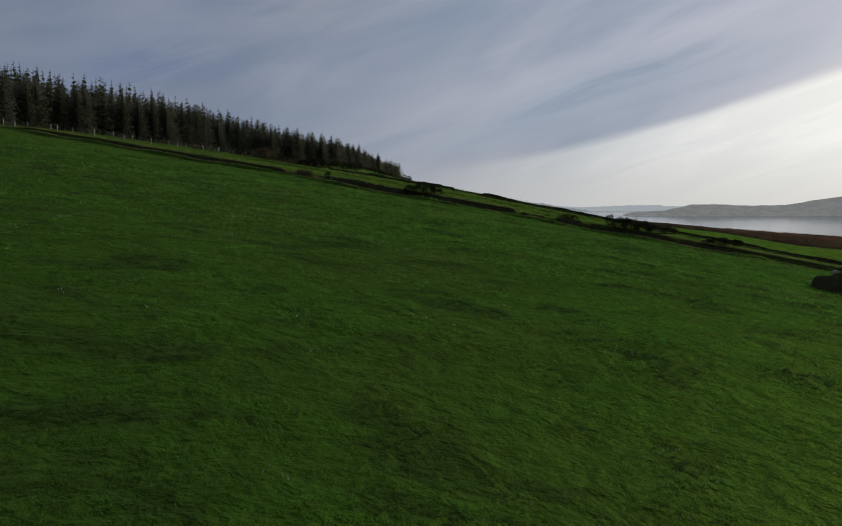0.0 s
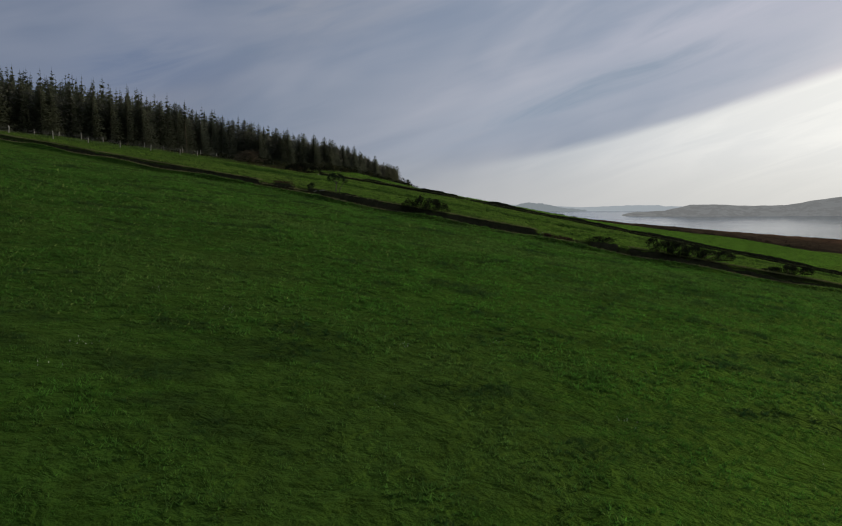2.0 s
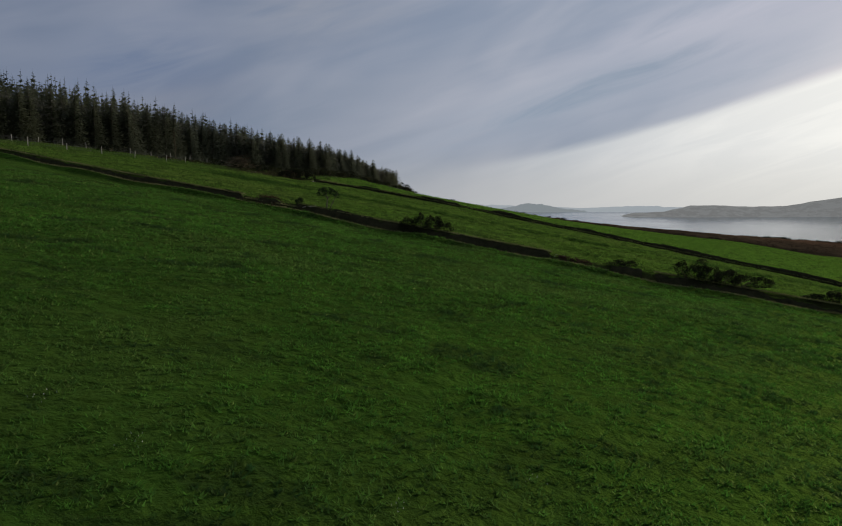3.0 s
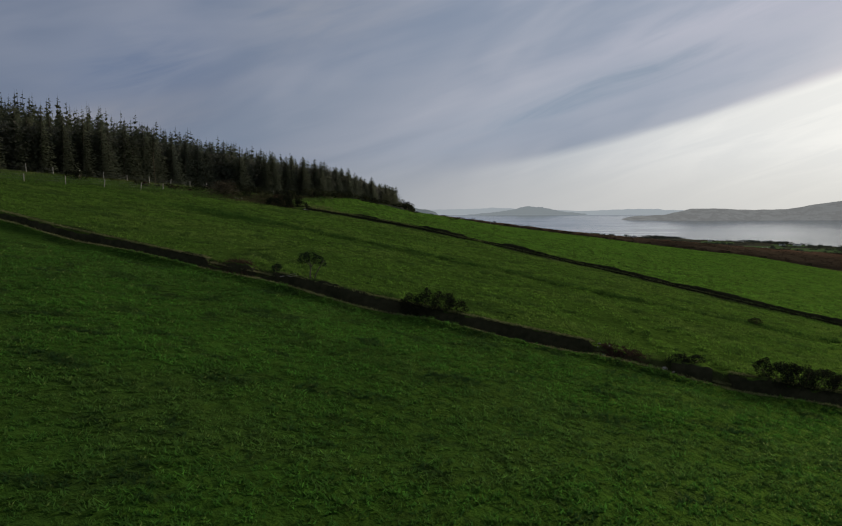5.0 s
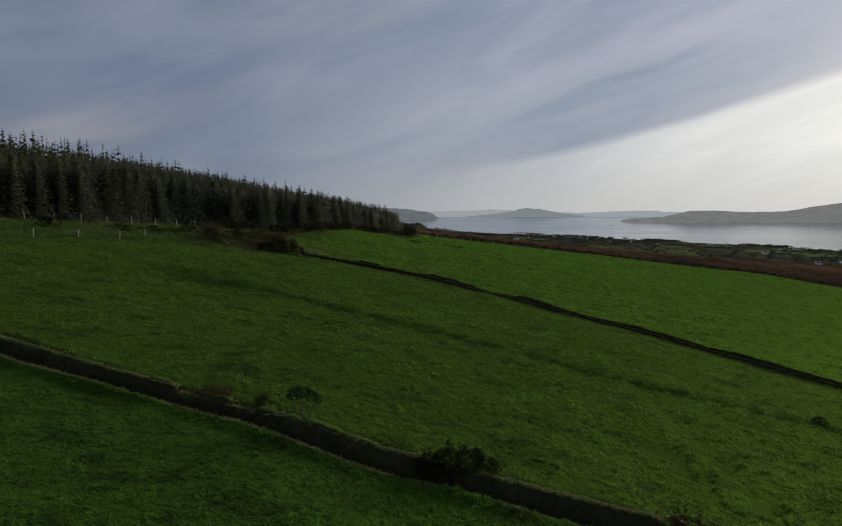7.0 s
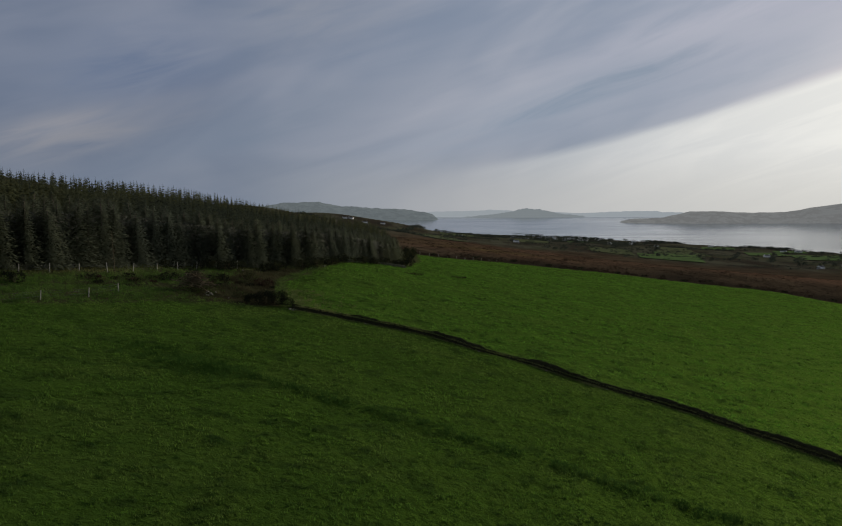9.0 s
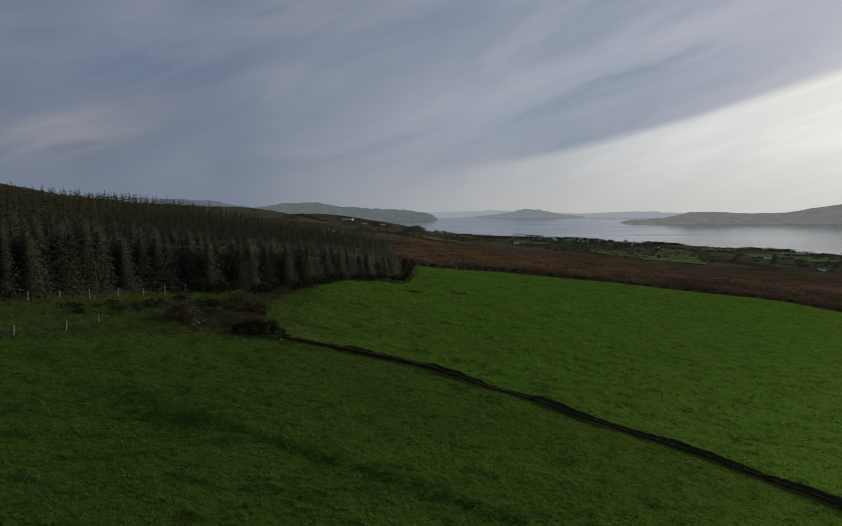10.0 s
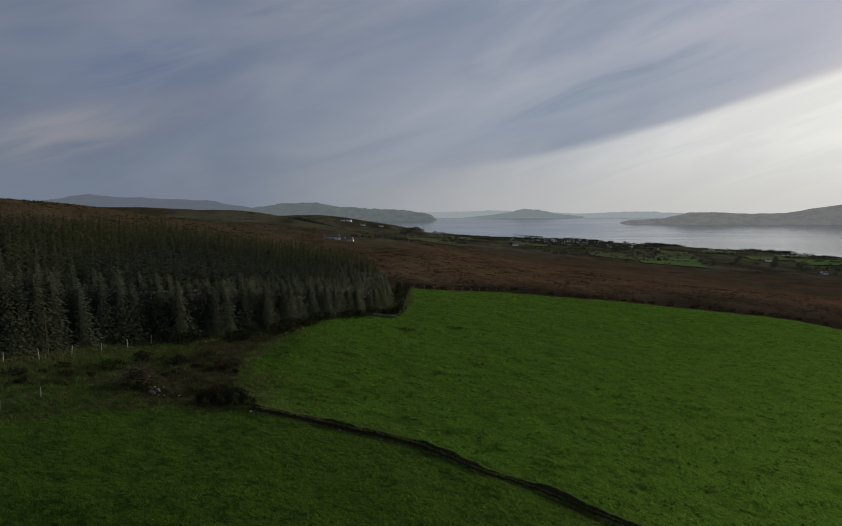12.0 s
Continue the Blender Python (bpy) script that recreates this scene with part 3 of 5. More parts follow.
build_ground()


def sea_z(d):
    """The sea; far out it is drawn up a little, as the place ends sooner than the real water."""
    return SEA + 60 * float(smooth(2300, 4890, d))


def build_sea():
    bm = bmesh.new()
    ys = list(np.linspace(900, 4890, 60))
    xs = list(np.linspace(-2500, 4600, 60))
    grid = [[bm.verts.new((x, y, sea_z(math.hypot(x, y)))) for x in xs] for y in ys]
    for j in range(len(ys) - 1):
        for i in range(len(xs) - 1):
            bm.faces.new((grid[j][i], grid[j][i + 1], grid[j + 1][i + 1], grid[j + 1][i]))
    me = bpy.data.meshes.new("sea")
    bm.to_mesh(me)
    bm.free()
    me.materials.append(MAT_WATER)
    me.shade_smooth()
    return tagged(new("sea", me), "pale grey sea inlet reflecting the sky", "water", kind="structure")


build_sea()


# ---- far shores ----
def far_hill(name, crest, d0, d1, mat, label, level=29):
    """A far range. crest: (sideways slope, slope above the eye's level) along it; d0, d1: its distance at both ends."""
    rng = np.random.default_rng(len(crest) * 7)
    ks = np.linspace(crest[0][0], crest[-1][0], 150)
    el = np.interp(ks, [c[0] for c in crest], [c[1] for c in crest])
    el = el + np.convolve(rng.normal(0, 0.0005, 150), [0.25, 0.5, 0.25], "same")
    n = 12
    bm = bmesh.new()
    cols = []
    for k, e in zip(ks, el):
        f = (k - ks[0]) / (ks[-1] - ks[0])
        d = d0 + (d1 - d0) * f
        base = sea_z(d * math.hypot(1, k)) - 4
        depth = 260.0
        top = level + e * (d + depth)
        top = base + (top - base) * float(smooth(0, 0.06, f) * smooth(1, 0.94, f))
        col = []
        for j in range(n + 1):
            v = j / n
            prof = math.sin(min(v * 1.15, 1) * math.pi / 2) ** 1.2 if v < 0.87 else 1 - (v - 0.87) * 4
            lump = 1 + 0.06 * math.sin(k * 90 + 5 * v) * math.sin(v * 7 + k * 31)
            dd = d + depth * v
            col.append(bm.verts.new((k * dd, 45 + dd, base + max(top - base, 3) * prof * lump if v < 0.8 else base + max(top - base, 3) * prof)))
        cols.append(col)
    for a, b in zip(cols, cols[1:]):
        for j in range(n):
            bm.faces.new((a[j], b[j], b[j + 1], a[j + 1]))
    me = bpy.data.meshes.new(name)
    bm.to_mesh(me)
    bm.free()
    me.materials.append(mat)
    me.shade_smooth()
    return tagged(new(name, me), label, "hill", kind="structure")


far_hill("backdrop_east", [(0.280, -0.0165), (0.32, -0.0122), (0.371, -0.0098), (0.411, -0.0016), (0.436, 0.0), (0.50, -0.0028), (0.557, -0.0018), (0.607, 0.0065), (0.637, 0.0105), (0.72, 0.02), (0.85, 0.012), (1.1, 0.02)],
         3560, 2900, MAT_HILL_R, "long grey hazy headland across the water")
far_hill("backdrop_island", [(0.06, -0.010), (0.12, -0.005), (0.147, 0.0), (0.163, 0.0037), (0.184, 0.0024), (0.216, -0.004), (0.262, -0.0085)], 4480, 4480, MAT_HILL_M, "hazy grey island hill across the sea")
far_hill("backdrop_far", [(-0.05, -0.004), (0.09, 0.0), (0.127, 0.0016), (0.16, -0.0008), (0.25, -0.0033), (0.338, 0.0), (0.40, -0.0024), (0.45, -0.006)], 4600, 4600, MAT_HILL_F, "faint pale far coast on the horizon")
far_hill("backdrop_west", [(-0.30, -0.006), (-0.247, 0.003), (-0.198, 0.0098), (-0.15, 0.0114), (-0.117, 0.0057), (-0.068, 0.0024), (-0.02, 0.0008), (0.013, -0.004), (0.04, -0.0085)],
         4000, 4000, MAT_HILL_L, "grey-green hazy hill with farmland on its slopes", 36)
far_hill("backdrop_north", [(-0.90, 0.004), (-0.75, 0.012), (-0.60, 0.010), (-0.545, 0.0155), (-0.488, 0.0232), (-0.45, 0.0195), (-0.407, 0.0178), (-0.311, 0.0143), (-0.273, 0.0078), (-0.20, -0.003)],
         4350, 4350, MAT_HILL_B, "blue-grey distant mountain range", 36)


# ---- helpers for things ----
def mesh_of(name, bm, mat, flat=False):
    me = bpy.data.meshes.new(name)
    bm.to_mesh(me)
    bm.free()
    me.materials.append(mat)
    if not flat:
        me.shade_smooth()
    return me


def part(name, bm, mat, parent, label="", flat=False):
    ob = new(name, mesh_of(name, bm, mat, flat))
    ob.parent = parent
    if label:
        tagged(ob, label)
    return ob


def empty(name, m, label, category, group="", kind=""):
    ob = new(name)
    ob.empty_display_size = 0.2
    ob.matrix_basis = m
    return tagged(ob, label, category, group, kind)


def soup(name, tris, mat, label, category, kind="stuff"):
    """One object out of an array of triangles (n, 3, 3)."""
    tris = np.asarray(tris, float)
    n = len(tris)
    me = bpy.data.meshes.new(name)
    me.vertices.add(n * 3)
    me.vertices.foreach_set("co", tris.reshape(-1))
    me.loops.add(n * 3)
    me.loops.foreach_set("vertex_index", np.arange(n * 3))
    me.polygons.add(n)
    me.polygons.foreach_set("loop_start", np.arange(0, n * 3, 3))
    me.polygons.foreach_set("loop_total", np.full(n, 3))
    me.update(calc_edges=True)
    me.materials.append(mat)
    ob = new(name, me)
    return tagged(ob, label, category, kind=kind)


def tapered(bm, path, sides=6):
    """A limb along points (x, y, z, radius)."""
    rings = []
    for j, (x, y, z, r) in enumerate(path):
        p = Vector((x, y, z))
        q = Vector(path[min(j + 1, len(path) - 1)][:3]) - Vector(path[max(j - 1, 0)][:3])
        u = q.orthogonal().normalized()
        w = q.cross(u).normalized()
        rings.append([bm.verts.new(p + r * (math.cos(6.2832 * i / sides) * u + math.sin(6.2832 * i / sides) * w)) for i in range(sides)])
    for a, b in zip(rings, rings[1:]):
        for i in range(sides):
            bm.faces.new((a[i], a[(i + 1) % sides], b[(i + 1) % sides], b[i]))
    bm.faces.new(rings[-1])
    return rings


# ---- the spruce wood ----
def spruce_crown(bm, rng, h, r, layers, arms, size, bottom=0.05, along=(0.35, 0.68, 1.0)):
    """Whorls of drooping branches hung with sprays of needles, shorter towards the top."""
    bottom = bottom * h
    for j in range(layers):
        f = j / (layers - 1)
        n = max(4, int(arms * (1 - 0.55 * f)))
        a0 = rng.uniform(0, 6.28)
        for i in range(n):
            g = min(1.0, max(0.0, f + rng.uniform(-0.35, 0.35) / layers))
            z = bottom + (h * 0.98 - bottom) * g
            a = a0 + 6.283 * (i + rng.uniform(-0.35, 0.35)) / n
            q = (r * (1 - g) ** 0.68 + 0.10) * rng.uniform(0.62, 1.18)
            c, s = math.cos(a), math.sin(a)
            lift = 0.6 * float(smooth(0.55, 1.0, g)) - 0.16
            for d in along:
                if d < 0.9 and g > 0.86:
                    continue
                w = size * (0.55 + 0.45 * (1 - g)) * rng.uniform(0.7, 1.3)
                ln = min(w * 1.7, q)
                o = rng.uniform(-0.35, 0.35) * w
                p = [(q * d - ln, o + w * 0.5, lift * q * d + 0.04), (q * d - ln * 0.75, o - w * 0.5, lift * q * d - rng.uniform(0.0, 0.6) * w),
                     (q * d, o + rng.uniform(-0.4, 0.4) * w, lift * q * d - rng.uniform(0.1, 1.0) * w * (1.0 if g < 0.8 else 0.2))]
                bm.faces.new([bm.verts.new((c * u - s * v, s * u + c * v, z + e)) for u, v, e in p])
    for i in range(3):
        a = i * 2.09
        b = a + 2.09
        bm.faces.new((bm.verts.new((0.05 * math.cos(a), 0.05 * math.sin(a), h * 0.86)), bm.verts.new((0.05 * math.cos(b), 0.05 * math.sin(b), h * 0.86)),
                      bm.verts.new((0, 0, h * 1.06))))


def wood_edge(y):
    edge = float(np.interp(y, [p[1] for p in WOOD_EDGE], [p[0] for p in WOOD_EDGE]))
    return edge if y < 226 else float(np.interp(y, [226, 262, 275, 300, 325], [-7, -9.5, -11.5, -18, -25]))


def wood_back(x):
    """y of the wood's far edge."""
    return np.interp(x, [-185, -110, -100, -84, -60, -25], [228, 238, 252, 286, 300, 316])


def wood_height(y, x=0.0):
    return 0.20 * float(smooth(-40, -90, x) * smooth(200, 230, y)) + float(np.interp(y, [110, 165, 190, 212, 235, 320], [1.05, 1.04, 0.84, 0.67, 0.62, 0.70]))


def build_wood():
    rng = random.Random(11)
    kinds = []
    for j in range(6):
        h = 10.0
        root = empty("spruce_tree", pose(0, -350, 0), "tall dark green spruce at the edge of a plantation", "tree", "edge spruces")
        bm = bmesh.new()
        tapered(bm, [(0, 0, -0.3, 0.17), (0, 0, h * 0.4, 0.11), (0, 0, h * 0.95, 0.03)], 6)
        part("trunk", bm, MAT_BARK, root)
        bm = bmesh.new()
        spruce_crown(bm, rng, h, rng.uniform(2.2, 2.7), 35, 28, 0.30)
        part("crown", bm, MAT_NEEDLE, root, flat=True)
        kinds.append(root)
    spots = []
    step = 2.7
    for i in range(-90, 5):
        for j in range(0, 104):
            x = i * step + rng.uniform(-1.0, 1.0) + (j % 2) * 1.4
            y = 112 + j * step * 0.92 + rng.uniform(-1.0, 1.0)
            if wood_edge(y) > x > -185 and y < wood_back(x):
                spots.append((wood_edge(y) - x, x, y))
    spots.sort()
    front = [s for s in spots if s[1] > -112 and s[2] < 262][:300]
    first = set(front)
    rest = [s for s in spots if s not in first]
    for depth, x, y in front:
        s = rng.uniform(0.90, 1.08) * wood_height(y)
        m = pose(x, y, land_z(x, y), rng.uniform(-2, 2), rng.uniform(-2, 2), rng.uniform(0, 360)) @ Matrix.Diagonal((max(s, 0.8) * rng.uniform(1.05, 1.45), max(s, 0.8) * rng.uniform(1.05, 1.45), s, 1))
        t = copy_thing(rng.choice(kinds), m)
        t.matrix_basis = m
    for r in kinds:
        for c in list(r.children):
            bpy.data.objects.remove(c)
        bpy.data.objects.remove(r)
    # the depth of the wood, too many to count
    protos = []
    for j in range(8):                                     # whole trees, then ones whose lower boughs have died in the shade
        bm = bmesh.new()
        spruce_crown(bm, rng, 10.0, 1.75, 14 if j < 4 else 10, 9, 0.62, 0.22 if j < 4 else 0.45, (0.55, 1.0))
        bm.verts.index_update()
        protos.append(np.array([[v.co[:] for v in f.verts] for f in bm.faces]))
        bm.free()
    out = []
    for depth, x, y in rest:
        v = rng.choice(protos[:4] if depth < 14 or x > -20 else protos[4:])
        s, a = rng.uniform(0.88, 1.12), rng.uniform(0, 6.28)
        h = s * wood_height(y, x) * (1.19 if y > 150 else 1.13)
        c, q = math.cos(a) * max(s, 0.9), math.sin(a) * max(s, 0.9)
        out.append(np.stack([v[..., 0] * c - v[..., 1] * q + x, v[..., 0] * q + v[..., 1] * c + y, v[..., 2] * h + land_z(x, y)], -1))
    # bare lower boughs between the trunks along the wood's edge
    nr = np.random.default_rng(13)
    m = 52000
    y = nr.uniform(114, 262, m)
    x = np.array([wood_edge(v) for v in y]) - nr.uniform(1.0, 8, m)
    z = land(x, y) + nr.uniform(0.08, 0.80, m) * 10 * np.array([wood_height(v) for v in y])
    a, d = nr.uniform(0, 6.28, m), nr.uniform(0.3, 0.9, m)
    tip = np.stack([x + np.cos(a) * d, y + np.sin(a) * d, z - nr.uniform(0.0, 0.6, m)], -1)
    twigs = np.stack([np.stack([x, y, z], -1), tip, np.stack([x + np.cos(a) * d * 0.7, y + np.sin(a) * d * 0.7, z - nr.uniform(0.15, 0.5, m)], -1)], 1)
    soup("lower_boughs", twigs, MAT_BOUGH, "dull brown dying lower boughs inside the spruce wood", "boughs")
    soup("spruce_wood", np.concatenate(out), MAT_NEEDLE_FAR, "dense dark green spruce plantation on the hillside", "wood")
    print("trees", len(front), len(rest))


build_wood()


# ---- field banks ----
def bank(name, pts, height, base, label, seed, keep=None):
    """A steep earth and stone bank with a turfed top: its face towards the lower field. height(x) and keep(x) vary along it."""
    rng = np.random.default_rng(seed)
    xs = np.array([p[0] for p in pts], float)
    ys = np.array([p[1] for p in pts], float)
    run = np.concatenate([[0], np.cumsum(np.hypot(np.diff(xs), np.diff(ys)))])
    s = np.arange(0, run[-1], 0.3)
    px, py = np.interp(s, run, xs), np.interp(s, run, ys)
    tx, ty = np.gradient(px), np.gradient(py)
    ln = np.hypot(tx, ty)
    nx, ny = -ty / ln, tx / ln
    prof = [(-0.62, -0.75), (-0.55, -0.2), (-0.50, 0.25), (-0.45, 0.6), (-0.40, 0.88), (-0.33, 0.99), (-0.15, 1.0), (0.1, 0.96), (0.4, 0.86), (0.75, 0.5), (1.0, 0.0)]
    wob = np.convolve(rng.normal(0, 1, len(s)), np.ones(7) / 7, "same")
    bm = bmesh.new()
    rings = []
    for j in range(len(s)):
        hh = height(px[j]) * (1 + 0.16 * wob[j])
        z = land_z(px[j] - nx[j] * 3.1, py[j] - ny[j] * 3.1)
        ring = []
        for u, v in prof:
            d = u * base + 0.035 * rng.normal() + 0.10 * wob[j]
            ring.append(bm.verts.new((px[j] + nx[j] * d, py[j] + ny[j] * d, z + (v * hh if v > 0 else v) + 0.035 * rng.normal())))
        rings.append(ring)
    for a, b in zip(rings, rings[1:]):
        for i in range(len(prof) - 1):
            bm.faces.new((a[i], b[i], b[i + 1], a[i + 1]))
    bm.faces.new(rings[0])
    bm.faces.new(rings[-1][::-1])
    bmesh.ops.recalc_face_normals(bm, faces=bm.faces)
    me = mesh_of(name, bm, MAT_BANK)
    me.materials.append(MAT_TURF)
    for p in me.polygons:
        if p.normal.z > 0.72:
            p.material_index = 1
    return tagged(new(name, me), label, "field bank", kind="structure")


def cut(pts, lo, hi):
    """The stretch of a polyline between two x."""
    inner = [p for p in pts if lo < p[0] < hi]
    return [(lo, float(line_at(pts, lo)))] + inner + [(hi, float(line_at(pts, hi)))]


BANK_LABEL = "dark earth and stone field bank with a turfed top"
bank("bank_1", cut(BANK_A, -62, 10.7), lambda x: 0.90 * float(in_bank_a(x)) - 0.25 * float(smooth(-18, -34, x)) - 0.3 * float(smooth(-42, -50, x)), 1.0, BANK_LABEL, 1)
bank("bank_2", cut(BANK_A, 15.3, 17.6), lambda x: 0.75, 1.0, "short broken stub of a field bank", 2)
bank("bank_3", cut(BANK_A, 18.6, 60), lambda x: 0.85 - 0.30 * float(smooth(26, 32, x)) + 0.12 * math.sin(x * 1.3) + 0.06 * math.sin(x * 3.1), 1.1, BANK_LABEL, 3)
bank("bank_4", cut(BANK_B, -20.6, 108), lambda x: 0.56 + 0.12 * math.sin(x * 0.5) + 0.2 * float(smooth(10, -10, x)), 0.7, "low dark field bank between two pastures", 4)
bank("bank_5", [(28.3, 47.0), (30, 46.5), (36, 45), (44, 44), (72, 41)], lambda x: 0.9 + 1.0 * float(smooth(28.2, 31.0, x)), 1.5, "high dark bank with loose stones on top", 5)

bank("bank_6", [(-24.5, 182.5), (-22.5, 187.5), (-19.4, 197), (-15.6, 207), (-13.2, 210.6)], lambda x: 0.55 + 0.12 * math.sin(x * 1.9), 0.8, "low turfed bank between bright field and wood", 6)


# ---- grass ----
def blades(rng, x, y, z, n, h, w, lean):
    """n triangular blades at each of the points; h and w are arrays or numbers."""
    m = len(x)
    X = np.repeat(x, n) + rng.normal(0, 1, m * n) * np.repeat(np.broadcast_to(h, m), n) * 0.7
    Y = np.repeat(y, n) + rng.normal(0, 1, m * n) * np.repeat(np.broadcast_to(h, m), n) * 0.7
    Z = np.repeat(z, n)
    H = np.repeat(np.broadcast_to(h, m), n) * rng.uniform(0.55, 1.15, m * n)
    W = np.repeat(np.broadcast_to(w, m), n) * rng.uniform(0.7, 1.3, m * n)
    a = rng.uniform(0, 2 * np.pi, m * n)
    la = rng.uniform(0, 2 * np.pi, m * n)
    ll = lean * H * rng.uniform(0.3, 1.2, m * n)
    t = np.empty((m * n, 3, 3))
    t[:, 0] = np.stack([X - np.cos(a) * W, Y - np.sin(a) * W, Z - 0.03], -1)
    t[:, 1] = np.stack([X + np.cos(a) * W, Y + np.sin(a) * W, Z - 0.03], -1)
    t[:, 2] = np.stack([X + np.cos(la) * ll - 0.25 * H, Y + np.sin(la) * ll, Z + H], -1)
    return t


def patchy(x, y):
    return 0.5 + 0.5 * np.sin(x * 0.9 + 2.1 * np.sin(y * 0.43)) * np.sin(y * 0.7 + 1.7 * np.sin(x * 0.37))


def on_land(x, y):
    return land(x, y) + ripple(x, y)


def build_grass():
    rng = np.random.default_rng(5)
    out = []
    # the near pasture, finest where it lies lowest under the way
    for y0, y1, dens, n, h, w in ((6, 16, 50, 9, 0.044, 0.012), (16, 30, 36, 8, 0.056, 0.018), (30, 48, 22, 7, 0.085, 0.034), (48, 82, 17, 6, 0.12, 0.050)):
        half = 0.70 * y1 + 5
        m = int((y1 - y0) * 2 * half * dens)
        x, y = rng.uniform(-half, half, m), rng.uniform(y0, y1, m)
        ok = (np.abs(x) < 0.70 * y + 6) & (y < line_at(BANK_A, x) - 1.85) & (rng.uniform(0, 1, m) < 0.35 + 0.65 * patchy(x, y))
        x, y = x[ok], y[ok]
        hh = h * (0.85 + 0.35 * patchy(x * 1.7, y * 1.3)) * rng.uniform(0.7, 1.3, len(x))
        out.append(blades(rng, x, y, on_land(x, y), n, hh, w, 1.7))
    soup("pasture_grass", np.concatenate(out), MAT_GRASS, "short tufted green pasture grass with bare hollows", "grass")
    # the strip between the banks and the brighter field behind it
    m = 68000
    x, y = rng.uniform(-60, 75, m), rng.uniform(72, 148, m)
    ok = (y > line_at(BANK_A, x) + 0.1) & (y < line_at(BANK_B, x) - 0.8) & (x > -0.72 * (y - 20)) & (rng.uniform(0, 1, m) < 0.3 + 0.7 * patchy(x * 0.6, y * 0.6))
    x, y = x[ok], y[ok]
    hh = 0.15 * (0.6 + 0.8 * patchy(x, y)) * rng.uniform(0.7, 1.4, len(x))
    soup("strip_grass", blades(rng, x, y, on_land(x, y), 7, hh * 1.05, 0.046, 1.2), MAT_GRASS_B, "tufted olive green grass of the middle pasture", "grass")
    m = 150000
    x, y = rng.uniform(-26, 180, m), rng.uniform(80, 345, m)
    furrow = np.sin((y - 0.35 * x) * 1.35 + 1.2 * np.sin(x * 0.05))
    ok = (y > line_at(BANK_B, x) + 1.0) & (y < line_at(MOOR, x) - 1) & (x < 0.72 * (y - 35)) & (x > field_side(y) + 0.3) & (rng.uniform(0, 1, m) < (0.6 + 0.4 * furrow) * (0.45 + 0.55 * patchy(x * 0.5, y * 0.45)))
    x, y = x[ok], y[ok]
    soup("far_field_grass", blades(rng, x, y, on_land(x, y), 6, 0.27 * (0.5 + patchy(x * 0.8, y * 0.8)) * rng.uniform(0.6, 1.4, len(x)), 0.07, 1.4), MAT_GRASS_C, "bright green grazed grass in faint rows", "grass")
    # darker tussocks in all three fields
    out = []
    for lo, hi, y0, y1, m, hgt, wid in ((-55, 50, 38, 84, 1100, 0.14, 0.03), (-60, 75, 74, 148, 1500, 0.19, 0.05), (-26, 180, 85, 345, 3200, 0.24, 0.075)):
        x, y = rng.uniform(lo, hi, m), rng.uniform(y0, y1, m)
        first, second = line_at(BANK_A, x), line_at(BANK_B, x)
        ok = (y < first - 2) if y0 == 38 else ((y > first + 2) & (y < second - 1.5) & (x > -0.7 * (y - 20)) & (y < line_at(ROUGH_FOOT, x) + 40 * (x > -21))) if y0 == 74 else (y > second + 1.5) & (y < line_at(MOOR, x) - 2) & (x > field_side(y) + 1)
        x, y = x[ok], y[ok]
        out.append(blades(rng, x, y, on_land(x, y), 13, hgt * rng.uniform(0.5, 1.4, len(x)), wid, 0.9))
    soup("tussocks", np.concatenate(out), MAT_TUSSOCK, "darker green tussocks dotted over the pastures", "tussocks")
    # rank pale grass along the banks' lips and tops
    out, straw = [], []
    for pts, lo, hi, offs in ((BANK_A, -62, 60, (-2.15, -2.02, -1.9, -1.78, -0.38, -0.33, -0.27, -0.2)), (BANK_B, -20, 105, (-1.1, -0.8, -0.6, -0.4, -0.2, -0.1, 0.2))):
        for d in offs:
            m = int((hi - lo) * 14)
            x = rng.uniform(lo, hi, m)
            keep = rng.uniform(0, 1, m) < 0.35 + 0.65 * patchy(x * 1.2, x * 0 + d * 9)
            x = x[keep]
            y = line_at(pts, x) + d + rng.normal(0, 0.05 if pts is BANK_A else 0.14, len(x))
            z = land(x, y)
            if pts is BANK_A and d > -0.5:
                z = land(x, line_at(pts, x) - 3.1) + 0.95 * np.where((x < 10.7) | (x > 18.6), 1, 0.2) * np.where((x > -16.6) & (x < -11.2), 0.65, 1)
            if pts is BANK_B and d > -0.5:
                z = land(x, line_at(pts, x) - 3.1) + 0.44 + 0.18 * smooth(10, -10, x)
            (straw if pts is BANK_A else out).append(blades(rng, x, y, z, 6, (0.085 if pts is BANK_A else 0.17) * rng.uniform(0.3, 1.8, len(x)), 0.03, 1.2))
    soup("rank_grass", np.concatenate(out), MAT_RIM, "pale rank grass along a low field bank", "grass")
    soup("straw_grass", np.concatenate(straw), MAT_STRAW, "straw-coloured dead grass along the lips of a ditch", "grass")
    # the corner of the bright field, grown long and yellow
    x = rng.uniform(-24, -8, 2600)
    y = 149.5 + rng.uniform(0, 14, 2600)
    keep = (x > field_side(y)) & (rng.uniform(0, 1, 2600) < np.exp(-((x - field_side(y)) / 5) ** 2) * patchy(x * 1.5, y * 1.4)) & (y > line_at(BANK_B, x) + 0.8)
    x, y = x[keep], y[keep]
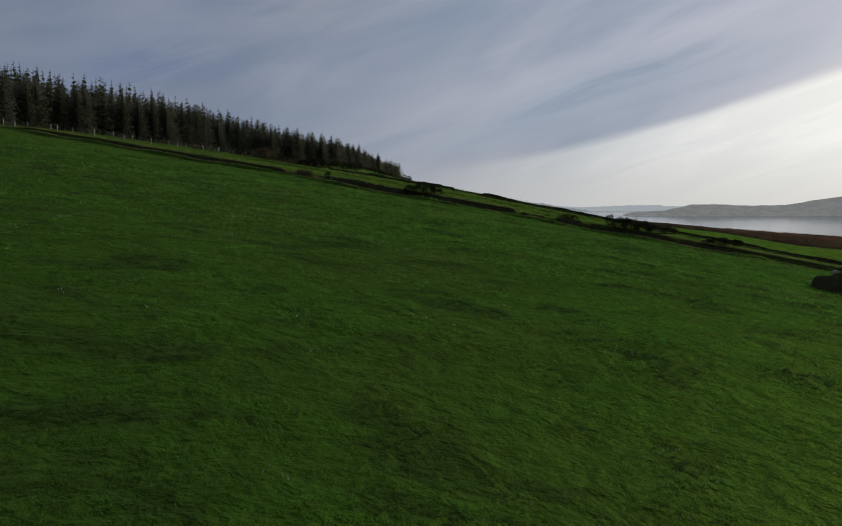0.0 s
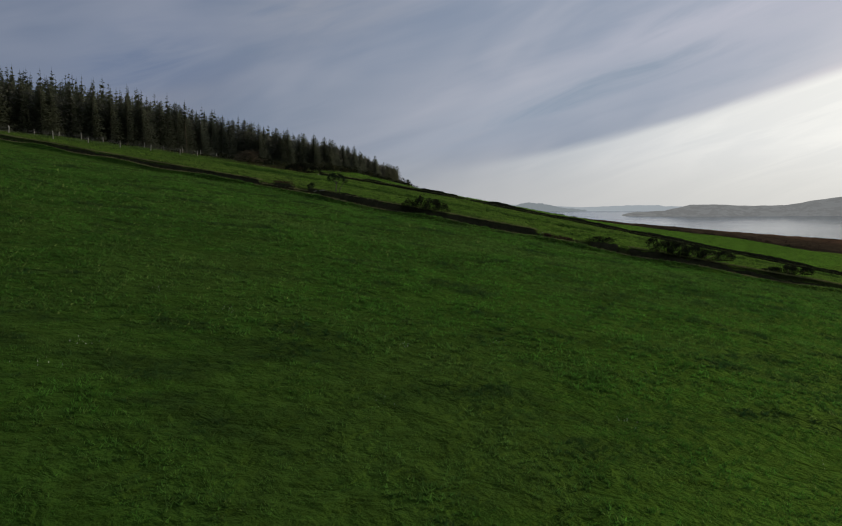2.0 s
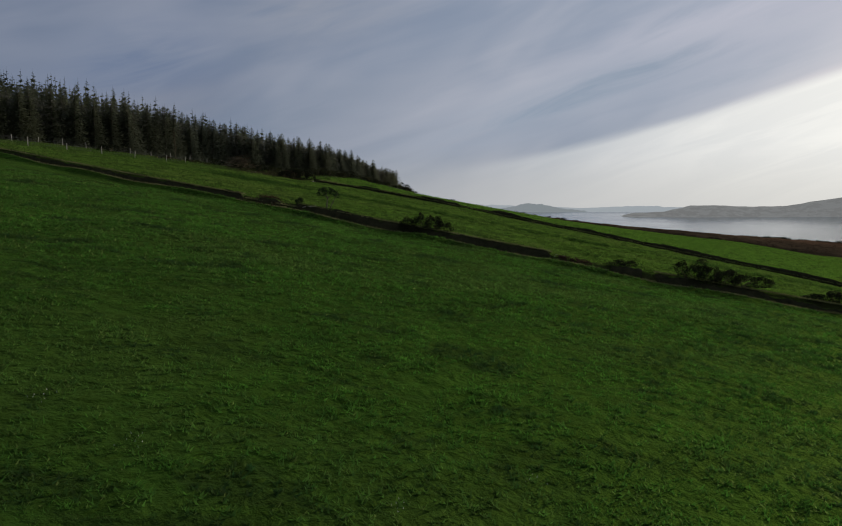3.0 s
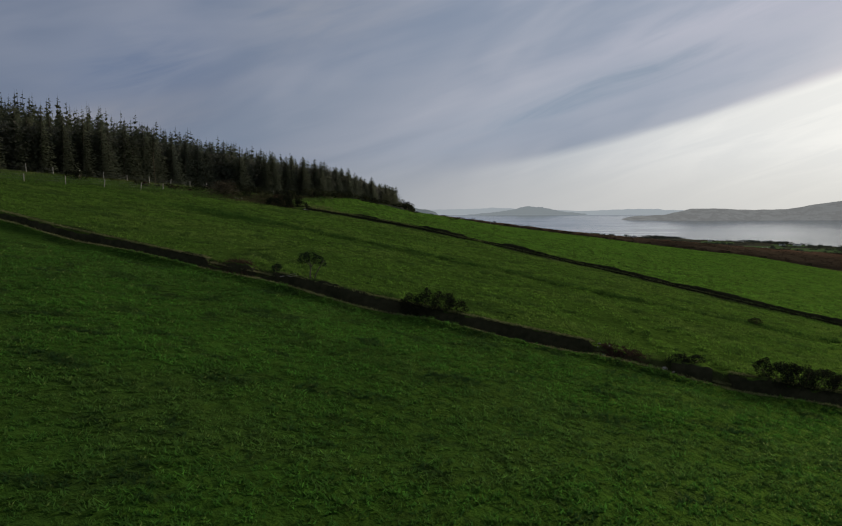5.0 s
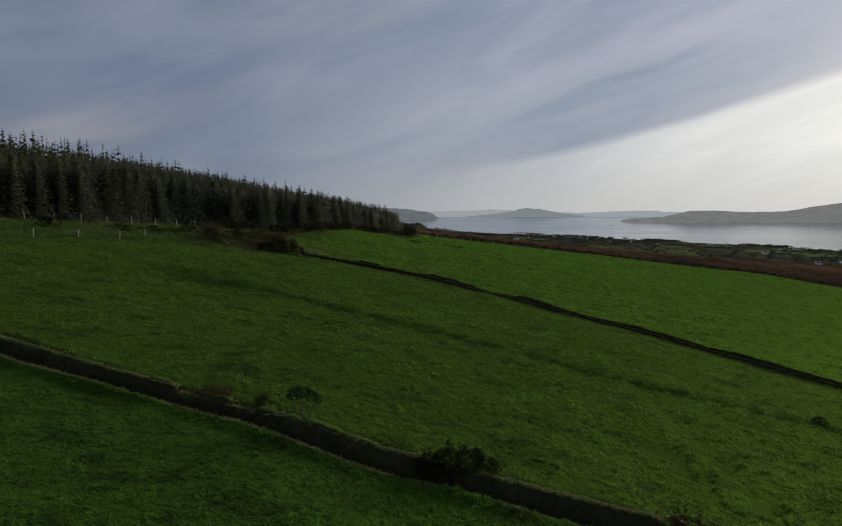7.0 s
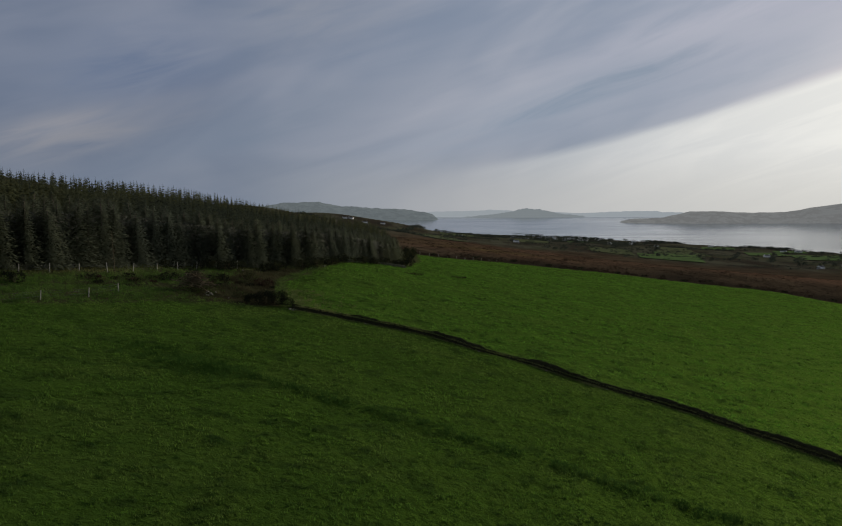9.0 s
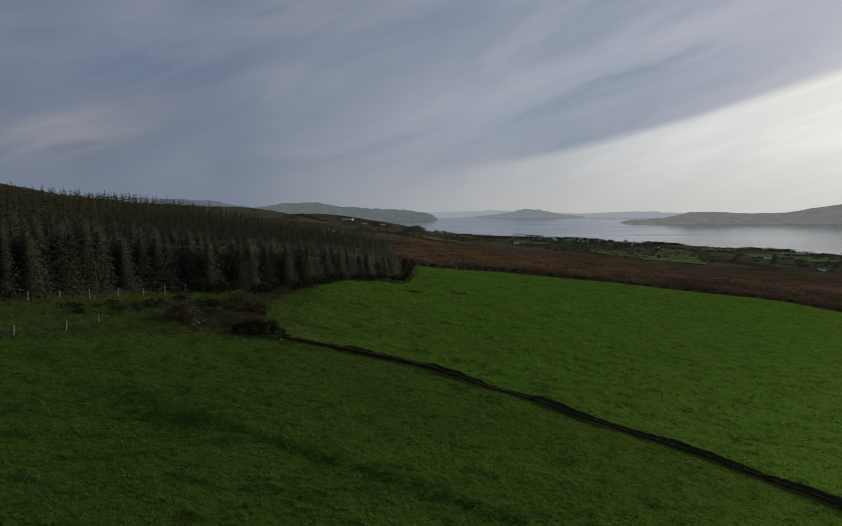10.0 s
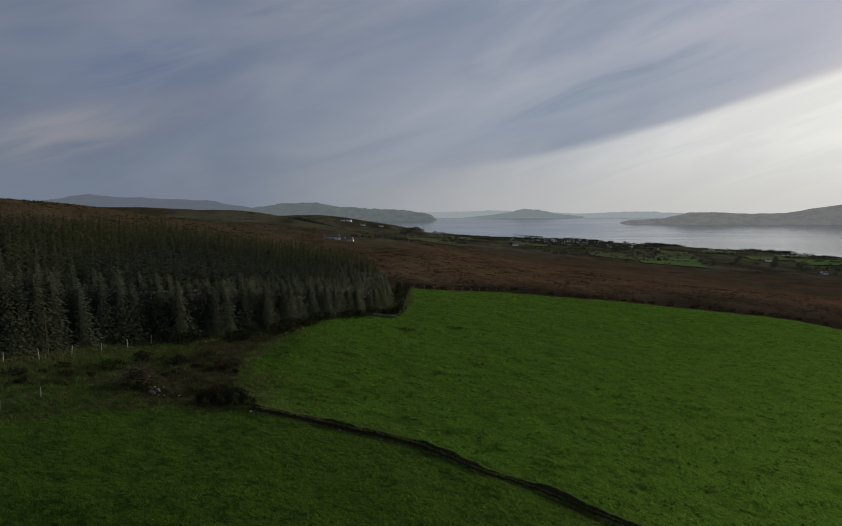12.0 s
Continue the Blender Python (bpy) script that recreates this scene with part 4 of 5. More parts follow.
    soup("corner_grass", blades(rng, x, y, on_land(x, y), 7, 0.28 * rng.uniform(0.4, 1.4, len(x)), 0.05, 1.0), MAT_RIM, "long yellowed grass in the corner of a field", "grass")
    # rushes, rough margins and the moor's clumps
    out = []
    for cx, cy, rx, ry, m in ((-26, 118, 3.4, 2.0, 200), (-22, 116, 2.2, 1.4, 110), (-31, 121, 2.5, 1.5, 60)):
        x, y = cx + rng.normal(0, rx, m), cy + rng.normal(0, ry, m)
        out.append(blades(rng, x, y, on_land(x, y), 9, 0.40 * rng.uniform(0.5, 1.3, m), 0.03, 0.4))
    x = rng.uniform(-28, 55, 2000)
    x = x[rng.uniform(0, 1, 2000) < patchy(x * 1.3, x * 0.4)]
    y = line_at(RIDGE, x) + rng.normal(0, 0.8, len(x))
    out.append(blades(rng, x, y, on_land(x, y), 9, 0.26 * rng.uniform(0.4, 1.5, len(x)), 0.04, 0.8))
    soup("rushes", np.concatenate(out), MAT_RUSH, "dark green clumps of rushes in the pasture", "rushes")
    m = 36000
    x, y = rng.uniform(-80, 0, m), rng.uniform(110, 232, m)
    e = np.array([wood_edge(v) for v in y])
    ok = (x > e - 2) & (x < field_side(y) - 0.3) & (y > line_at(ROUGH_FOOT, x) + 0.5)
    x, y = x[ok], y[ok]
    e = np.array([wood_edge(v) for v in y]) + rng.normal(0, 0.8, len(x))
    foot, green = x < e + 3.4, (x < -35 + rng.normal(0, 2, len(x))) | (x > field_side(y) - 2)
    for name, keep, mat, label in (("margin_grass", foot, MAT_RIM, "long dry orange grass at the foot of the wood"), ("margin_weeds", green & ~foot, MAT_WEED, "rank green weeds between pasture and wood"),
                                   ("dead_grass", ~green & ~foot, MAT_DEAD, "brown dead grass round the brush heap")):
        u, w = x[keep], y[keep]
        soup(name, blades(rng, u, w, on_land(u, w), 8, 0.40 * rng.uniform(0.4, 1.4, len(u)), 0.045, 0.9), mat, label, "grass")
    m = 30000
    y = 285 + 420 * rng.uniform(0, 1, m) ** 1.5
    x = rng.uniform(-0.25, 0.72, m) * (y - 60)
    ok = (y > line_at(MOOR, x) + 1) & (x > -30 - 0.25 * (y - 285)) & (rng.uniform(0, 1, m) < patchy(x * 0.13, y * 0.1) ** 1.5 + 0.1)
    x, y = x[ok], y[ok]
    soup("heather", blades(rng, x, y, land(x, y), 8, 0.42 * rng.uniform(0.5, 1.5, len(x)), 0.09, 1.2), MAT_HEATHER, "brown heather and dead bracken clumps on the moor", "heather")
    m = 9000
    y = 245 + 650 * rng.uniform(0, 1, m) ** 1.4
    x = -rng.uniform(0.15, 0.75, m) * (y - 60)
    ok = (y > wood_back(x) + 4) & (rng.uniform(0, 1, m) < patchy(x * 0.09, y * 0.07) ** 1.5)
    x, y = x[ok], y[ok]
    soup("hill_heath", blades(rng, x, y, land(x, y), 8, np.where(y < 420, 0.5, 0.9) * rng.uniform(0.4, 1.5, len(x)), np.where(y < 420, 0.13, 0.22), 1.2), MAT_HILL_HEATH, "golden and brown heath on the hill behind the wood", "heath")
    cx, cy = rng.uniform(-16, 16, 46), rng.uniform(6, 34, 46)       # in small drifts
    x, y = np.repeat(cx, 8) + rng.normal(0, 0.22, 46 * 8), np.repeat(cy, 8) + rng.normal(0, 0.22, 46 * 8)
    t = blades(rng, x, y, on_land(x, y) + 0.06, 1, 0.010, 0.010, 1.5)
    soup("daisies", t, MAT_PETAL, "scattered small white daisies in the grass", "flowers")


build_grass()


# ---- shrubs ----
def leaf_cloud(rng, blobs, n, size):
    """n small leaf triangles over the outer part of some blobs (x, y, z, rx, ry, rz)."""
    b = np.array(blobs, float)
    more = []
    for q in b:                                            # knots of twigs that break the outline
        for i in range(7):
            a, e = rng.uniform(0, 6.28), rng.uniform(-0.1, 1.3)
            w = np.array([math.cos(a) * math.cos(e), math.sin(a) * math.cos(e), math.sin(e)])
            more.append(np.concatenate([q[:3] + w * q[3:] * rng.uniform(0.75, 1.05), q[3:] * rng.uniform(0.18, 0.42)]))
    b = np.concatenate([b, np.array(more)])
    pick = rng.choice(len(b), n, p=(b[:, 3] * b[:, 5]) / (b[:, 3] * b[:, 5]).sum())
    d = rng.normal(0, 1, (n, 3))
    d /= np.linalg.norm(d, axis=1)[:, None]
    r = rng.uniform(0.55, 1.08, n) ** 0.6
    c = b[pick, :3] + d * b[pick, 3:] * r[:, None]
    c[:, 2] = np.maximum(c[:, 2], 0.02)
    u = rng.normal(0, 1, (n, 3))
    v = rng.normal(0, 1, (n, 3))
    u *= (size * rng.uniform(0.5, 1.3, n) / np.linalg.norm(u, axis=1))[:, None]
    v *= (size * rng.uniform(0.5, 1.3, n) / np.linalg.norm(v, axis=1))[:, None]
    return np.stack([c - 0.5 * u, c + 0.5 * u, c + v], 1)


def soup_part(name, tris, mat, parent, label=""):
    ob = soup(name, tris, mat, label, "", kind="")
    ob.parent = parent
    for key in ("category", "kind"):
        if key in ob:
            del ob[key]
    return ob


def shrub(name, x, y, blobs, n, size, mat, label, seed, stems=6, group="", turn=0.0, sink=0.0):
    """A bush: woody stems and a ragged cloud of leaves."""
    rng = np.random.default_rng(seed)
    root = empty(name, pose(x, y, land_z(x, y) - sink, 0, 0, turn), label, "bush", group)
    for i in range(stems):
        b = blobs[i % len(blobs)]
        bx, by = b[0] * 0.5 + rng.normal(0, 0.12), b[1] * 0.5 + rng.normal(0, 0.1)
        tx, ty, tz = b[0] + rng.normal(0, b[3] * 0.4), b[1] + rng.normal(0, b[4] * 0.4), b[2] + b[5] * rng.uniform(0.3, 0.9)
        bm = bmesh.new()
        tapered(bm, [(bx, by, -0.2, 0.04), ((bx + tx) / 2 + rng.normal(0, 0.08), (by + ty) / 2, tz * 0.5, 0.028), (tx, ty, tz, 0.008)], 4)
        part("stem", bm, MAT_TWIG, root)
    soup_part("leaves", leaf_cloud(rng, blobs, n, size), mat, root)
    return root


def build_shrubs():
    # on the first bank
    shrub("gorse_bush", 0.1, 76.75, [(-1.4, -0.1, 0.75, 0.75, 0.6, 0.8), (-0.4, 0, 1.0, 0.9, 0.7, 0.75), (0.7, 0, 0.95, 0.85, 0.7, 0.7), (1.6, -0.1, 0.7, 0.8, 0.6, 0.65), (-0.3, 0.2, 1.75, 0.26, 0.3, 0.26), (0.5, 0.2, 1.55, 0.3, 0.3, 0.25), (1.3, 0.1, 1.45, 0.22, 0.25, 0.25)], 11000, 0.075,
          MAT_GORSE, "wide dark gorse bush growing over a field bank", 21, 14)
    shrub("gorse_bush", 23.2, 72.0, [(-2.7, 0, 1.5, 0.55, 0.5, 0.55), (-1.6, 0, 1.0, 0.8, 0.7, 0.9), (-0.4, 0, 0.8, 1.0, 0.8, 0.85), (1.0, 0, 0.6, 1.1, 0.8, 0.8), (2.4, 0, 0.4, 1.1, 0.7, 0.6), (-0.9, 0.1, 1.35, 0.5, 0.5, 0.45), (3.8, 0, 0.3, 0.9, 0.6, 0.5)], 13000, 0.09,
          MAT_GORSE, "ragged dark gorse bushes grown together on a bank", 22, 16)
    shrub("small_bush", -11.4, 81.3, [(0, 0, 0.26, 0.36, 0.3, 0.34)], 500, 0.09, MAT_THORN, "small dark bush beside a field bank", 23, 4)
    shrub("gorse_bush", 16.2, 73.2, [(-0.5, 0, 0.15, 0.8, 0.5, 0.35), (0.6, 0, 0.12, 0.7, 0.5, 0.3)], 1800, 0.08, MAT_GORSE, "low dark gorse bush on a broken bank", 24, 6)
    shrub("gorse_bush", 33.0, 72.6, [(-1.4, 0, 0.3, 0.8, 0.6, 0.4), (0.2, 0, 0.4, 0.7, 0.6, 0.5), (1.8, 0, 0.25, 0.7, 0.5, 0.35)], 4000, 0.10, MAT_GORSE, "low dark gorse bush on a field bank", 25, 8)
    shrub("tussock", 33.8, 99.0, [(0, 0, 0.25, 0.8, 0.5, 0.35)], 500, 0.12, MAT_SHRUB, "low dark clump of scrub in the pasture", 26, 3)
    # at the second bank's end and the heap
    shrub("gorse_bush", -24.2, 149.0, [(-2.3, 0, 0.6, 1.4, 1.1, 1.0), (-0.4, 0, 1.0, 1.5, 1.2, 1.15), (1.4, 0, 0.8, 1.4, 1.1, 1.0), (2.7, 0, 0.4, 1.0, 0.8, 0.65)], 9000, 0.13, MAT_GORSE, "broad dark gorse bush at the end of a bank", 27, 12)
    shrub("gorse_bush", -56.0, 139.5, [(-0.8, 0, 0.5, 1.2, 0.9, 0.8), (0.8, 0, 0.6, 1.1, 0.9, 0.8)], 1500, 0.18, MAT_GORSE, "dark gorse bush beside a fence", 28, 6)
    rng = random.Random(31)
    k = 100
    for i in range(46):                                    # scrub along the foot of the wood
        y = 168 + 58 * (i + rng.uniform(-0.4, 0.4)) / 46
        x = wood_edge(y) + rng.uniform(0.2, 1.0) * min(4.5, max(1.2, float(field_side(y)) - wood_edge(y) - 0.5))
        s = rng.uniform(0.8, 1.6)
        k += 1
        shrub("scrub_bush", x, y, [(-0.6 * s, 0, 0.5 * s, 0.9 * s, 0.8 * s, 0.7 * s), (0.5 * s, 0.1, 0.6 * s, 0.9 * s, 0.8 * s, 0.75 * s)], 700, 0.17, MAT_GORSE if i % 3 else MAT_SHRUB,
              "brown-green scrub bush at the foot of the wood", k, 3, "scrub below the wood", rng.uniform(0, 360))
    for i in range(26):                                    # taller shrubs past the wood's corner
        y = 224 + 62 * (i + rng.uniform(-0.4, 0.4)) / 26
        x = -4.6 + rng.uniform(-3.2, 1.0) + 0.02 * (y - 224)
        s = rng.uniform(0.7, 1.5)
        k += 1
        shrub("hedge_bush", x, y, [(0, 0, 0.8 * s, 0.9 * s, 0.9 * s, 0.9 * s), (0.2, 0, 1.6 * s, 0.6 * s, 0.6 * s, 0.7 * s)], 420, 0.24, MAT_SHRUB if i % 2 else MAT_GORSE,
              "ragged hedge bush along the edge of a pasture", k, 3, "hedge past the wood", rng.uniform(0, 360))
    for i in range(34):                                    # dark heath bushes along the moor's edge
        x = 4 + 185 * (i + rng.uniform(-0.4, 0.4)) / 34
        y = float(line_at(MOOR, x)) + rng.uniform(1.5, 9)
        s = rng.uniform(0.7, 1.5)
        k += 1
        shrub("heath_bush", x, y, [(-0.8 * s, 0, 0.4 * s, 1.2 * s, 0.9 * s, 0.6 * s), (0.8 * s, 0, 0.45 * s, 1.1 * s, 0.9 * s, 0.65 * s)], 260, 0.30, MAT_HEATHER if i % 3 else MAT_GORSE,
              "dark heath bush at the edge of the moor", k, 3, "bushes along the moor", rng.uniform(0, 360))
    for i in range(46):                                    # brambles round the heap and the ditch beside it
        x = -50 + 26 * (i + rng.uniform(-0.4, 0.4)) / 46
        y = float(line_at(DITCH, x)) + (rng.uniform(-0.6, 1.4) if i % 2 else rng.uniform(2, 13))
        if abs(x + 35.6) < 5 and y < 154.5 or x < wood_edge(y) + 1 or x > field_side(y) - 1.5:
            continue
        s = rng.uniform(0.4, 1.0)
        k += 1
        shrub("bramble_bush", x, y, [(-0.7 * s, 0, 0.3 * s, 1.1 * s, 0.9 * s, 0.5 * s), (0.6 * s, 0.1, 0.35 * s, 1.0 * s, 0.8 * s, 0.55 * s)], 300, 0.17, (MAT_GORSE, MAT_SHRUB, MAT_BRACKEN)[i % 3],
              "low brown bramble bush in rough grass", k, 3, "brambles in the rough", rng.uniform(0, 360))
    for x, y, s, mat in ((-38.6, 159.4, 1.2, MAT_GORSE), (-31.4, 166, 1.1, MAT_SHRUB), (-37, 172.4, 1.3, MAT_GORSE), (-27.9, 162.2, 1.0, MAT_BRACKEN), (-41, 155.5, 1.0, MAT_GORSE), (-34.5, 162, 0.9, MAT_GORSE)):
        k += 1
        shrub("scrub_bush", x, y, [(-0.8 * s, 0, 0.5 * s, 1.1 * s, 0.9 * s, 0.7 * s), (0.7 * s, 0.1, 0.6 * s, 1.0 * s, 0.9 * s, 0.8 * s)], 620, 0.20, mat,
              "ragged dark scrub bush in rough grass", k, 4, "scrub in the rough", rng.uniform(0, 360))
    # grassy humps in the far field
    for x, y, r in ((8.4, 219.0, 1.5), (-3.0, 206.0, 1.6)):
        k += 1
        shrub("mound", x, y, [(-0.5 * r, 0, 0.12, r, 0.7 * r, 0.42), (0.7 * r, 0, 0.08, 0.8 * r, 0.6 * r, 0.3)], 700, 0.16, MAT_SHRUB, "low dark scrubby mound in a green field", k, 3)
    # dead bracken in the gap of the bank
    rngn = np.random.default_rng(41)
    x, y = 12.5 + rngn.normal(0, 0.8, 480), 74.4 + rngn.normal(0, 0.8, 480)
    soup("dead_bracken", blades(rngn, x, y, on_land(x, y), 7, 0.13 * rngn.uniform(0.4, 1.4, 480), 0.035, 1.6), MAT_BRACKEN, "patch of dead brown bracken in a gap of the bank", "bracken")
    x = -14.2 + rngn.normal(0, 1.0, 420)
    y = line_at(BANK_A, x) - 0.6 + rngn.normal(0, 0.55, 420)
    soup("bracken_fringe", blades(rngn, x, y, land(x, y), 7, 0.3 * rngn.uniform(0.4, 1.4, 420), 0.035, 1.3), MAT_BRACKEN, "dead brown bracken where the bank has fallen in", "bracken")


build_shrubs()


def build_thorn():
    """A small wind-bent thorn with two stems and a flat-topped crown."""
    rng = np.random.default_rng(51)
    x, y = -8.6, 79.75
    root = empty("thorn_tree", pose(x, y, land_z(x, y - 3.0) + 0.86) @ Matrix.Diagonal((1.05, 1.0, 1.02, 1)), "small wind-bent thorn tree on a field bank", "tree")
    bm = bmesh.new()
    tapered(bm, [(0, 0, -0.3, 0.07), (-0.05, 0, 0.5, 0.055), (0.02, 0.02, 1.1, 0.04), (-0.2, 0, 1.7, 0.02)], 6)
    part("trunk", bm, MAT_BARK, root)
    for pts in ([(0.08, 0, -0.3, 0.05), (0.35, 0.03, 0.45, 0.04), (0.62, 0.05, 1.0, 0.03), (0.95, 0.05, 1.5, 0.012)], [(0, 0, 0.95, 0.035), (0.3, -0.1, 1.35, 0.022), (0.5, -0.1, 1.75, 0.01)],
                [(-0.02, 0, 1.05, 0.03), (-0.4, 0.12, 1.45, 0.02), (-0.65, 0.1, 1.75, 0.01)], [(0.5, 0.04, 0.75, 0.022), (0.75, -0.12, 1.15, 0.014), (0.85, -0.2, 1.45, 0.008)]):
        bm = bmesh.new()
        tapered(bm, pts, 5)
        part("limb", bm, MAT_BARK, root)
    soup_part("crown", leaf_cloud(rng, [(-0.42, 0, 1.62, 0.42, 0.42, 0.40), (0.0, 0, 1.70, 0.44, 0.42, 0.34), (0.5, 0, 1.50, 0.38, 0.36, 0.32), (0.86, 0, 1.28, 0.25, 0.24, 0.24), (-0.75, 0, 1.45, 0.18, 0.2, 0.18)], 3300, 0.06), MAT_THORN, root)



def build_dead_branch():
    x, y = -10.3, 80.35
    root = empty("dead_branch", pose(x, y - 0.35, land_z(x, y - 3.0) + 0.80, 0, 0, -22), "thin bleached dead branch lying on the field bank", "branch")
    bm = bmesh.new()
    tapered(bm, [(-0.7, 0, 0.02, 0.03), (-0.2, 0.08, 0.10, 0.028), (0.3, 0.0, 0.06, 0.022), (0.75, 0.1, 0.16, 0.010)], 5)
    part("limb", bm, MAT_POST, root)
    bm = bmesh.new()
    tapered(bm, [(-0.05, 0.06, 0.09, 0.02), (0.2, 0.25, 0.22, 0.014), (0.5, 0.32, 0.25, 0.006)], 4)
    part("twig", bm, MAT_POST, root)


def build_sapling():
    """A slender dead sapling, bare but for short side twigs."""
    rng = random.Random(53)
    x, y = -50.4, 157.3
    root = empty("bare_sapling", pose(x, y, land_z(x, y), 1, -2, 0), "slender bare pale sapling standing before dark spruces", "tree")
    bm = bmesh.new()
    tapered(bm, [(0, 0, -0.3, 0.06), (0.04, 0, 1.8, 0.048), (-0.06, 0.03, 3.9, 0.034), (0.03, 0, 6.4, 0.015)], 6)
    part("trunk", bm, MAT_TWIG, root)
    for i in range(15):
        z, a = 1.6 + 4.3 * i / 15, rng.uniform(0, 6.28)
        ln = rng.uniform(0.5, 1.0) * (1.15 - 0.12 * z)
        bm = bmesh.new()
        tapered(bm, [(0, 0, z, 0.022), (0.55 * ln * math.cos(a), 0.55 * ln * math.sin(a), z + 0.18, 0.014), (ln * math.cos(a), ln * math.sin(a), z + rng.uniform(0.2, 0.55), 0.005)], 4)
        part("branch", bm, MAT_TWIG, root)


build_thorn()
build_sapling()
build_dead_branch()


# ---- fences, heap and stones ----
def fence(name, pts, gap, height, label, seed, wires=(0.45, 0.8, 1.05)):
    """Round stakes and three strands of wire along (x, y) corners."""
    rng = random.Random(seed)
    xs, ys = [p[0] for p in pts], [p[1] for p in pts]
    run = np.concatenate([[0], np.cumsum(np.hypot(np.diff(xs), np.diff(ys)))])
    n = int(run[-1] / gap)
    sx = np.interp(np.linspace(0, run[-1], n + 1), run, xs)
    sy = np.interp(np.linspace(0, run[-1], n + 1), run, ys)
    root = empty(name, pose(sx[0], sy[0], land_z(sx[0], sy[0])), label, "fence")
    bm = bmesh.new()
    tapered(bm, [(0, 0, -0.3, 0.062), (0, 0, height - 0.04, 0.055), (0, 0, height, 0.035)], 7)
    me = mesh_of("post", bm, MAT_POST)
    base = root.matrix_basis.inverted()
    for x, y in zip(sx, sy):
        ob = new("post", me)
        ob.parent = root
        ob.matrix_basis = base @ pose(x, y, land_z(x, y), rng.uniform(-5, 5), rng.uniform(-6, 6), rng.uniform(0, 360)) @ Matrix.Diagonal((1, 1, rng.uniform(0.85, 1.1), 1))
    for h in wires:
        bm = bmesh.new()
        for (x0, y0), (x1, y1) in zip(zip(sx, sy), zip(sx[1:], sy[1:])):
            mid = (land_z(x0, y0) + land_z(x1, y1)) / 2 + h - 0.04
            tapered(bm, [(x0, y0, land_z(x0, y0) + h, 0.006), ((x0 + x1) / 2, (y0 + y1) / 2, mid, 0.006), (x1, y1, land_z(x1, y1) + h, 0.006)], 3)
        bmesh.ops.transform(bm, matrix=base, verts=bm.verts)
        part("wire", bm, MAT_WIRE, root)


fence("stake_fence", [(-76, 122), (-62, 142), (-55.8, 150), (-49.9, 156.8), (-44.9, 163.4), (-40.5, 171.5), (-33, 179)], 4.1, 1.45, "weathered wooden stakes with wire before the wood", 61)
fence("stake_fence", [(-70, 104), (-57.5, 115.5), (-50, 130.5), (-45.8, 136.6), (-42.5, 141.8), (-43.4, 142.9)], 5.6, 1.25, "pale wooden stake fence across rough grass", 62)
fence("stake_fence", [(-24, 193.5), (-15, 211), (-7, 224)], 6.0, 1.2, "old wooden stakes in the scrub below the wood", 63, ())
fence("stake_fence", [(-5, 286), (0, 289), (30, 316)], 4.4, 1.15, "wooden stakes along the edge of the moor", 64, ())


def pebble(seed, r, mat=MAT_STONE):
    rng = np.random.default_rng(seed)
    bm = bmesh.new()
    bmesh.ops.create_icosphere(bm, subdivisions=1, radius=r)
    for v in bm.verts:
        v.co = Vector((v.co.x * 1.25, v.co.y, v.co.z * 0.7)) * (1 + 0.22 * rng.normal())
    return mesh_of("stone", bm, mat, True)


def build_heap():
    rng = random.Random(71)
    x, y = -35.6, 151.0
    root = empty("brush_heap", pose(x, y, land_z(x, y)) @ Matrix.Diagonal((1.3, 1.3, 1.6, 1)), "heap of dead cut branches with pale stones beside it", "heap")
    for j in range(130):
        bm = bmesh.new()
        a = rng.uniform(0, 6.28)
        r = abs(rng.gauss(0, 1.1))
        top = max(0.25, 2.0 * (1 - (r / 2.6) ** 2)) * rng.uniform(0.4, 1.0)
        cx, cy = r * math.cos(a) * 1.25, r * math.sin(a) * 0.8
        b = rng.uniform(0, 6.28)
        ln = rng.uniform(0.6, 1.5)
        dx, dy, dz = ln * math.cos(b), ln * 0.6 * math.sin(b), rng.uniform(-0.35, 0.5)
        q = rng.uniform(0.02, 0.05)
        tapered(bm, [(cx - dx, cy - dy, max(0.02, top - dz), q), (cx + rng.uniform(-0.1, 0.1), cy, top + rng.uniform(0, 0.15), q * 0.8), (cx + dx, cy + dy, max(0.05, top + dz), q * 0.3)], 4)
        part("branch", bm, MAT_TWIG, root)
    soup_part("brushwood", leaf_cloud(np.random.default_rng(72), [(-0.6, 0, 0.5, 1.7, 1.2, 0.9), (0.8, 0, 0.4, 1.5, 1.0, 0.7), (-0.2, 0.2, 0.9, 1.1, 0.8, 0.7)], 2600, 0.10), MAT_SHRUB, root)


build_heap()


